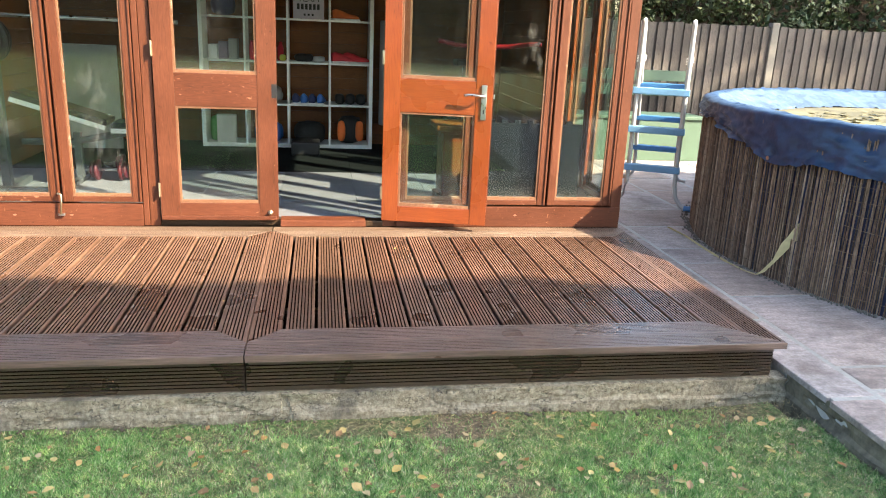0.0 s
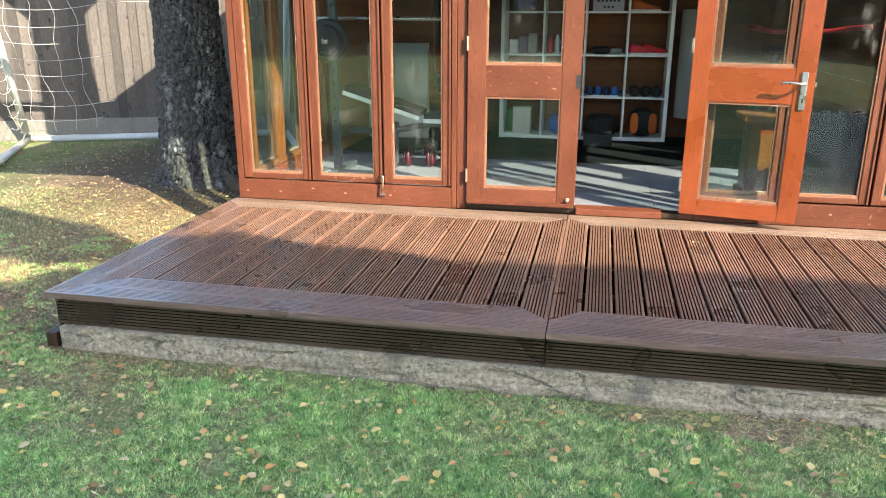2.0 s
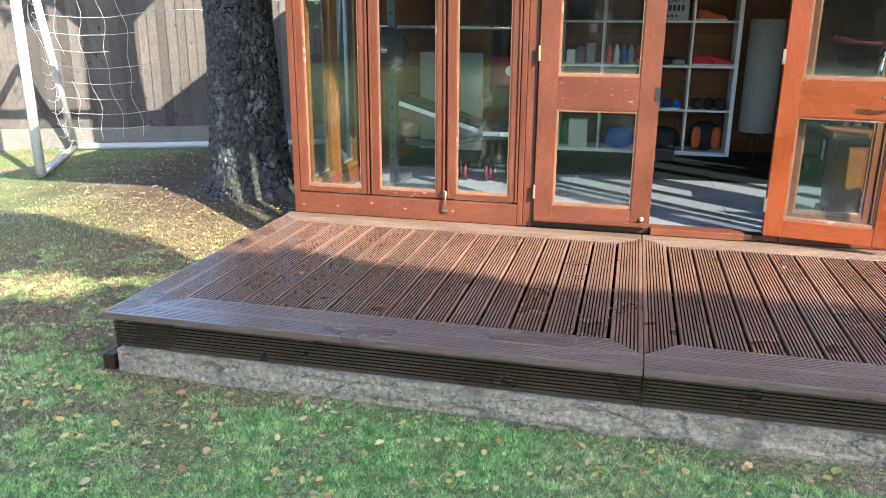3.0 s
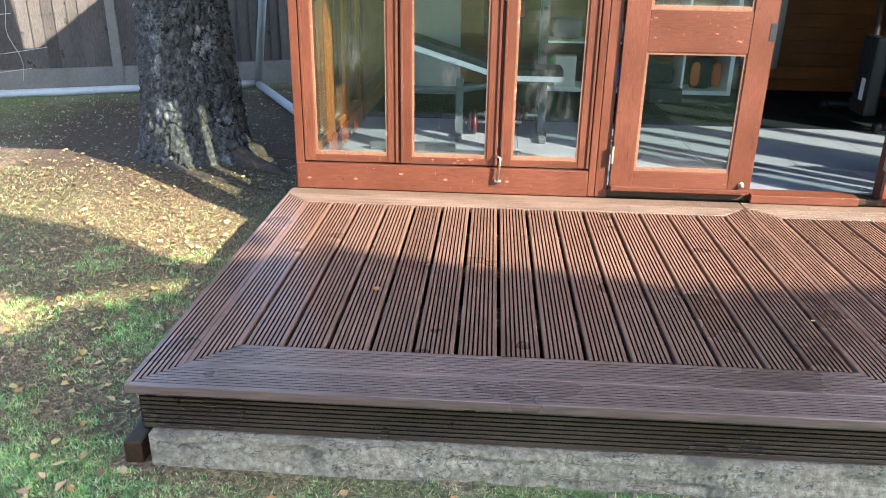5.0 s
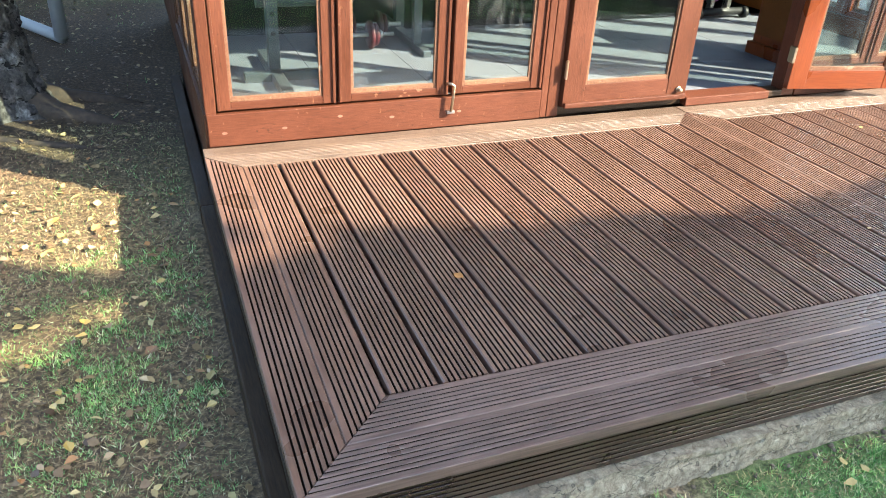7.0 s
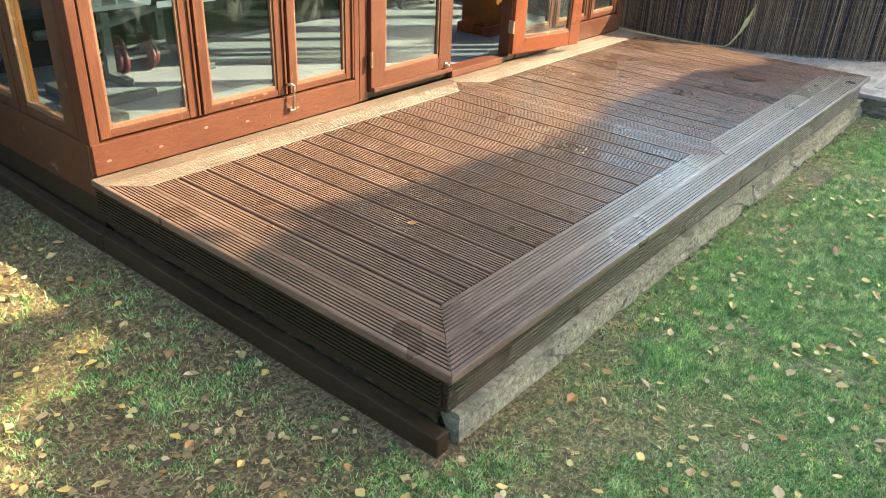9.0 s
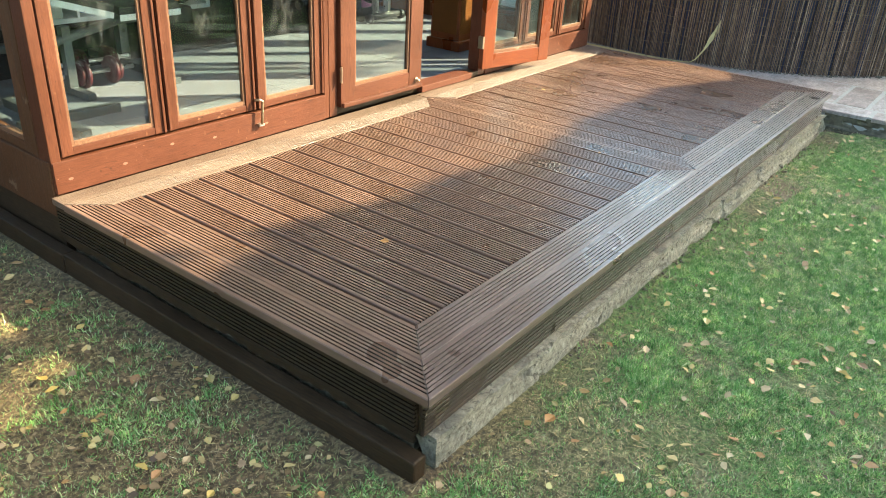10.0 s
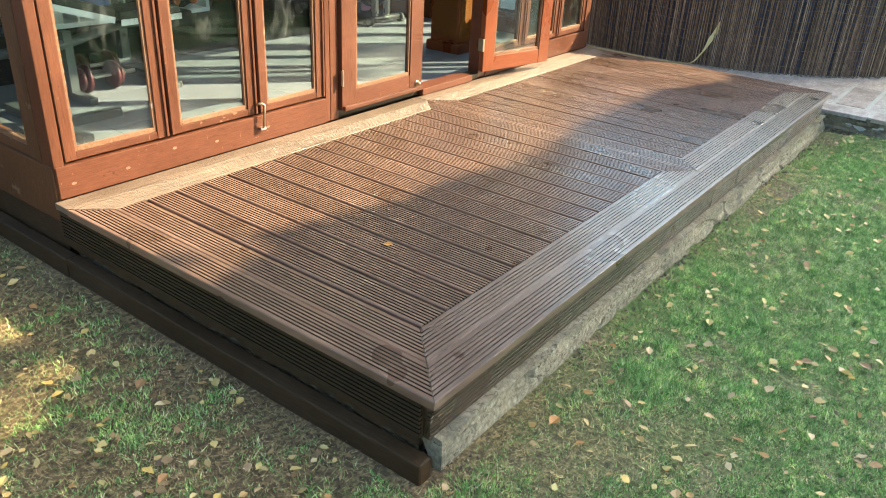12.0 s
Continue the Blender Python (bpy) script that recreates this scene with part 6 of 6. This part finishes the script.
def build_ladder():
    l = thing("pool_ladder", (3.3, 3.6, PAVE), "white A-frame pool ladder with blue plastic treads", "ladder")
    turn = Matrix(((0.9, 0.436, 0, 3.18), (-0.436, 0.9, 0, 3.34), (0, 0, 1, 0), (0, 0, 0, 1)))

    def put(name, bm, material, label="", smooth=False):
        bmesh.ops.transform(bm, matrix=turn, verts=bm.verts)
        return part(name, bm, material, l, label, smooth)
    for u in (-0.198, 0.205):
        o = 1 if u > 0 else -1
        pts = [(u + o * 0.13, -0.14, PAVE + 0.022), (u + o * 0.07, -0.13, PAVE + 0.04), (u + o * 0.02, -0.12, PAVE + 0.11), (u, -0.09, 0.38), (u, -0.03, 1.0), (u, 0.0, 1.60)]
        pts += [(u, 0.045 - 0.045 * math.cos(a), 1.69 + 0.045 * math.sin(a)) for a in (0.1, 0.7, 1.4, 2.2, 2.9)]
        pts += [(u, 0.20, 1.56), (u, 0.50, 1.18), (u, 0.80, 0.80), (u, 1.10, 0.42), (u + o * 0.01, 1.22, PAVE + 0.08), (u + o * 0.05, 1.25, PAVE + 0.03), (u + o * 0.12, 1.26, PAVE + 0.021)]
        put("rail", tube(bmesh.new(), pts, 0.019, 12), PLASTIC, "white tube", True)
        put("foot", rod(bmesh.new(), (u + o * 0.10, -0.137, PAVE + 0.026), (u + o * 0.155, -0.143, PAVE + 0.026), 0.025), BLUE, "blue rubber foot")
        bm = bmesh.new()
        for k in range(5):
            rod(bm, (u - 0.03, -0.03, 1.39 + 0.012 * k), (u + 0.03, 0.32, 1.40 + 0.010 * k), 0.004, sides=6)
        put("tie", bm, STRING, "cord tie")
    for z, d in ((1.155, -0.02), (0.83, -0.05), (0.505, -0.08)):
        put("tread", a_box(-0.235, 0.235, d - 0.05, d + 0.035, z - 0.028, z + 0.028, bevel=0.008), BLUE_PALE, "pale blue tread")
    for z, d in ((1.17, 0.51), (0.85, 0.76), (0.53, 1.01)):
        put("tread", a_box(-0.235, 0.235, d - 0.035, d + 0.05, z - 0.025, z + 0.025, bevel=0.008), BLUE, "blue tread")


build_ladder()


def build_bench():
    b = thing("storage_bench", (4.1, 6.0, PAVE), "sage green painted wooden storage bench with slatted back", "bench")
    x0, x1 = 3.25, 4.86
    part("front_panel", a_box(x0, x1, 5.70, 5.73, PAVE + 0.005, 0.66, bevel=0.003), BENCH_GREEN, b)
    part("end_panel", a_box(x1 - 0.03, x1 + 0.0, 5.732, 6.2, PAVE + 0.005, 0.66), BENCH_GREEN, b)
    part("end_panel", a_box(x0, x0 + 0.03, 5.732, 6.2, PAVE + 0.005, 0.66), BENCH_GREEN, b)
    part("seat_lid", a_box(x0 - 0.02, x1 + 0.02, 5.67, 6.2, 0.664, 0.70, bevel=0.005), BENCH_GREEN, b)
    for z in (0.90, 1.08):
        part("back_slat", a_box(x0, x1, 6.16, 6.185, z, z + 0.13, bevel=0.005), BENCH_GREEN, b)
    for x in (x0 - 0.01, x1 - 0.04):
        part("back_post", a_box(x, x + 0.05, 6.187, 6.24, PAVE, 1.25, bevel=0.005), BENCH_GREEN, b)


build_bench()


# ---- unseen trees added behind the walk to shade the lawn ----
def shade_edge(x):
    """How far towards the summerhouse the added treetops' shadow should reach on the lawn."""
    return np.interp(x, (-9, -5.5, -4.8, -4.1, -3.4, -3.04, -2.76, -2.5, -2.2, -1.7, -0.9, -0.4, 0.6, 1.4, 2.0, 2.5, 3.2, 4.5), (2.9, 2.62, 2.5, 2.3, 2.0, 1.82, 1.68, 1.52, 1.49, 1.35, 1.23, 1.26, 1.32, 1.22, 0.98, 1.2, 1.6, 1.9))


def build_shade_trees():
    rng = np.random.RandomState(60)
    kx, ky = SUN.x / SUN.z, SUN.y / SUN.z
    spans = ((-9.0, -5.6), (-5.8, -2.4), (-2.6, 1.2), (1.0, 5.0), (1.4, 8.5))
    for k, (a, b) in enumerate(spans):
        n = (15000, 15000, 20500, 20500, 1300)[k]
        sx = rng.uniform(a, b, n)
        top = shade_edge(sx) + 0.06 * np.sin(sx * 5.1 + k) * rng.uniform(0, 1, n) - 0.12
        low = (-8.6 if k in (2, 3) else -4.2) + 0.6 * np.sin(sx * 1.7 + k)
        # fifth crown, added to shade the fence behind the bench
        if k == 4:
            top, low = 10.5 + 0 * sx, 6.55 + 0.4 * np.sin(sx * 2.3)
        fine = np.zeros(n, bool)
        if k < 4:
            fine = np.arange(n) >= n - 9500
            top = np.where(fine, top, top - 0.2)
            low = np.where(fine, top - 0.75, low)
        sy = top - (top - low) * rng.uniform(0, 1, n) ** 1.25
        z = rng.uniform(6.6, 8.6, n) + 0.4 * np.sin(sx * 2) if k < 4 else rng.uniform(11.5, 14.5, n)
        if k < 4:
            # leaves left out here so that a streak of sun reaches the lawn
            streak = np.interp(sx, (-4.6, -3.3, -3.1, -2.78, -2.4), (0.75, 1.04, 1.18, 1.34, 1.42))
            ragged = 0.03 * np.sin(sx * 23) + rng.uniform(-0.02, 0.02, n)
            thin = (sx > -4.4) & (sx < -2.4) & (abs(sy - streak) < np.where(fine, 0.14, 0.4) + ragged)
            sx, sy, z, fine, n = sx[~thin], sy[~thin], z[~thin], fine[~thin], int((~thin).sum())
        # each leaf stands where its shadow lands on the chosen spot
        p = np.stack([sx + kx * z, sy + ky * z, z], -1)
        u = rng.normal(size=(n, 3))
        u /= np.linalg.norm(u, axis=1)[:, None]
        w = np.cross(u, rng.normal(size=(n, 3)))
        w /= np.linalg.norm(w, axis=1)[:, None]
        s = (np.where(fine, 0.075, 0.24) * rng.uniform(0.5, 1.2, n))[:, None]
        V = np.stack([p - u * s, p + w * s * 0.6, p + u * s, p - w * s * 0.6], 1).reshape(-1, 3)
        mid = p.mean(axis=0)
        t = thing("tree", (mid[0], mid[1], 0), "unseen leafy tree added to cast shade on the garden", "tree", "shade trees")
        part("crown", fast_mesh("crown", V, np.arange(4 * n).reshape(-1, 4), HEDGE), HEDGE, t)
        x, y = float(mid[0]), float(mid[1])
        part("trunk", rod(bmesh.new(), (x, y, -0.1), (x, y, float(mid[2])), 0.24, 0.1, 12), BARK, t)
        for j in range(5):
            g = 1.26 * j + k
            part("limb", rod(bmesh.new(), (x, y, float(mid[2]) - 1), (x + 0.9 * math.cos(g), y + 0.5 * math.sin(g) - 0.5, float(mid[2]) + 0.1), 0.1, 0.03, 6), BARK, t)


build_shade_trees()


def build_far_hedge():
    """Tall unseen hedges added behind the walk: close the garden, darken window reflections."""
    for x0, x1, y0, y1 in ((-14, 13, -27.5, -27.5), (-13.5, -13.5, -27, 2.5), (12.5, 12.5, -27, 6)):
        h = thing("hedge", ((x0 + x1) / 2, (y0 + y1) / 2, 0), "tall dark evergreen hedge added out of view", "hedge", "garden hedges")
        rng = np.random.RandomState(int(x0 + 90))
        n = 14000
        f = rng.uniform(0, 1, n)
        x, y, z = x0 + (x1 - x0) * f, y0 + (y1 - y0) * f, (4.2 if x0 < 12 else 2.1) * rng.uniform(0, 1, n)
        p = np.stack([x + rng.uniform(-0.4, 0.4, n), y + rng.uniform(-0.4, 0.4, n), z + 0.3 * np.sin(f * 40)], -1)
        u = rng.normal(size=(n, 3))
        u /= np.linalg.norm(u, axis=1)[:, None]
        w = np.cross(u, rng.normal(size=(n, 3)))
        w /= np.linalg.norm(w, axis=1)[:, None]
        s = rng.uniform(0.12, 0.28, n)[:, None]
        V = np.stack([p - u * s, p + w * s * 0.6, p + u * s, p - w * s * 0.6], 1).reshape(-1, 3)
        part("leaves", fast_mesh("leaves", V, np.arange(4 * n).reshape(-1, 4), HEDGE), HEDGE, h)
        # solid dark box as the core between the leaves
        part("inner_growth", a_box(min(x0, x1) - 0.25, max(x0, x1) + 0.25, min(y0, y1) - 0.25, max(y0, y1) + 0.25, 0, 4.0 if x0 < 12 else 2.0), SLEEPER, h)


build_far_hedge()


# ---- fallen leaves ----
def leaf_mesh(k):
    rng = random.Random(k)
    bm = bmesh.new()
    L, W, c = 0.5, 0.33 + 0.06 * (k % 2), 0.10 + 0.08 * (k % 3)
    spine = [bm.verts.new((x, 0, c * x * x)) for x in (-L, -L * 0.3, L * 0.35, L)]
    for s in (1, -1):
        side = [bm.verts.new((x, s * w, c * (0.7 + rng.random()) * w * 1.6 + c * x * x)) for x, w in ((-L * 0.45, W * 0.75), (L * 0.1, W), (L * 0.6, W * 0.5))]
        for f in ((spine[0], spine[1], side[0]), (spine[1], side[1], side[0]), (spine[1], spine[2], side[1]), (spine[2], side[2], side[1]), (spine[2], spine[3], side[2])):
            bm.faces.new(f if s > 0 else f[::-1])
    return to_mesh("fallen_leaf", bm, FALLEN)


def build_leaves():
    meshes = [leaf_mesh(k) for k in range(6)]
    rng = random.Random(12)

    def one(x, y, z, s):
        o = new("fallen_leaf", meshes[rng.randrange(6)])
        o.matrix_basis = pose(x, y, z, rng.uniform(-18, 18), rng.uniform(-18, 18), rng.uniform(0, 360)) @ Matrix.Diagonal((s, s, s, 1))
        tagged(o, "small yellow-brown fallen birch leaf lying flat", "leaf", "fallen leaves")
    one(-1.745, 0.742, TOP + 0.006, 0.038)
    one(0.75, 1.5, TOP + 0.006, 0.022)
    one(-0.15, 0.62, TOP + 0.006, 0.02)
    n = 0
    while n < 285:
        if rng.random() < 0.42:
            x, y = -2.5 - abs(rng.gauss(0, 0.55)), rng.uniform(-0.6, 2.4)
        else:
            x, y = rng.uniform(-3.8, 2.3), -0.08 - abs(rng.gauss(0, 0.85))
        if x > 2.35 or (x > -2.47 and y > -0.04):
            continue
        z = float(lawn_height(np.array([x]), np.array([y]))[0])
        one(x, y, z + 0.018, rng.uniform(0.026, 0.052))
        n += 1
    # the rest of the litter: single bent leaves, thickest round the tree
    r = np.random.RandomState(8)
    V = []

    def scatter(n, x0, x1, y0, y1, s0, s1):
        x, y = r.uniform(x0, x1, n), r.uniform(y0, y1, n)
        ok = ~((x > -2.46) & (y > -0.03)) & ((x + 3.5) ** 2 + (y - 3.6) ** 2 > 0.22) & (x < 2.38)
        x, y = x[ok], y[ok]
        n = len(x)
        z = lawn_height(x, y) + 0.012 + r.uniform(0, 0.014, n)
        s, a = r.uniform(s0, s1, n), r.uniform(0, 6.28, n)
        u = np.stack([np.cos(a), np.sin(a), r.uniform(-0.35, 0.35, n)], -1) * s[:, None]
        w = np.stack([-np.sin(a), np.cos(a), r.uniform(-0.5, 0.5, n)], -1) * (s * r.uniform(0.45, 0.8, n))[:, None]
        p = np.stack([x, y, z], -1)
        up = np.array([0, 0, 1.0]) * (s * r.uniform(-0.1, 0.35, n))[:, None]
        V.append(np.stack([p - u, p - 0.3 * u + w + up, p + 0.4 * u + 0.7 * w + up, p + u, p + 0.4 * u - 0.7 * w + up, p - 0.3 * u - w + up], 1).reshape(-1, 3))
        return n
    def lay(total, material, label):
        me = fast_mesh("leaf_litter", np.concatenate(V), np.arange(6 * total).reshape(-1, 6), material)
        tagged(new("leaf_litter", me), label, "leaf litter", "", "stuff")
        V.clear()
    lay(scatter(2300, -5.2, -2.44, -0.8, 3.4, 0.005, 0.019) + scatter(3400, -9, -2.3, 2.2, 6.6, 0.009, 0.02) + scatter(500, -5, 2.3, -3.6, 0.0, 0.006, 0.012), LITTER, "scattered small dry leaves over the lawn")
    lay(scatter(420, -4.6, 2.3, -2.2, 0.0, 0.008, 0.017) + scatter(330, -3.6, 2.3, -1.9, -0.05, 0.013, 0.023) + scatter(260, -4.4, -2.5, -0.4, 2.8, 0.008, 0.018), FALLEN, "small yellow birch leaves strewn over the lawn")


build_leaves()
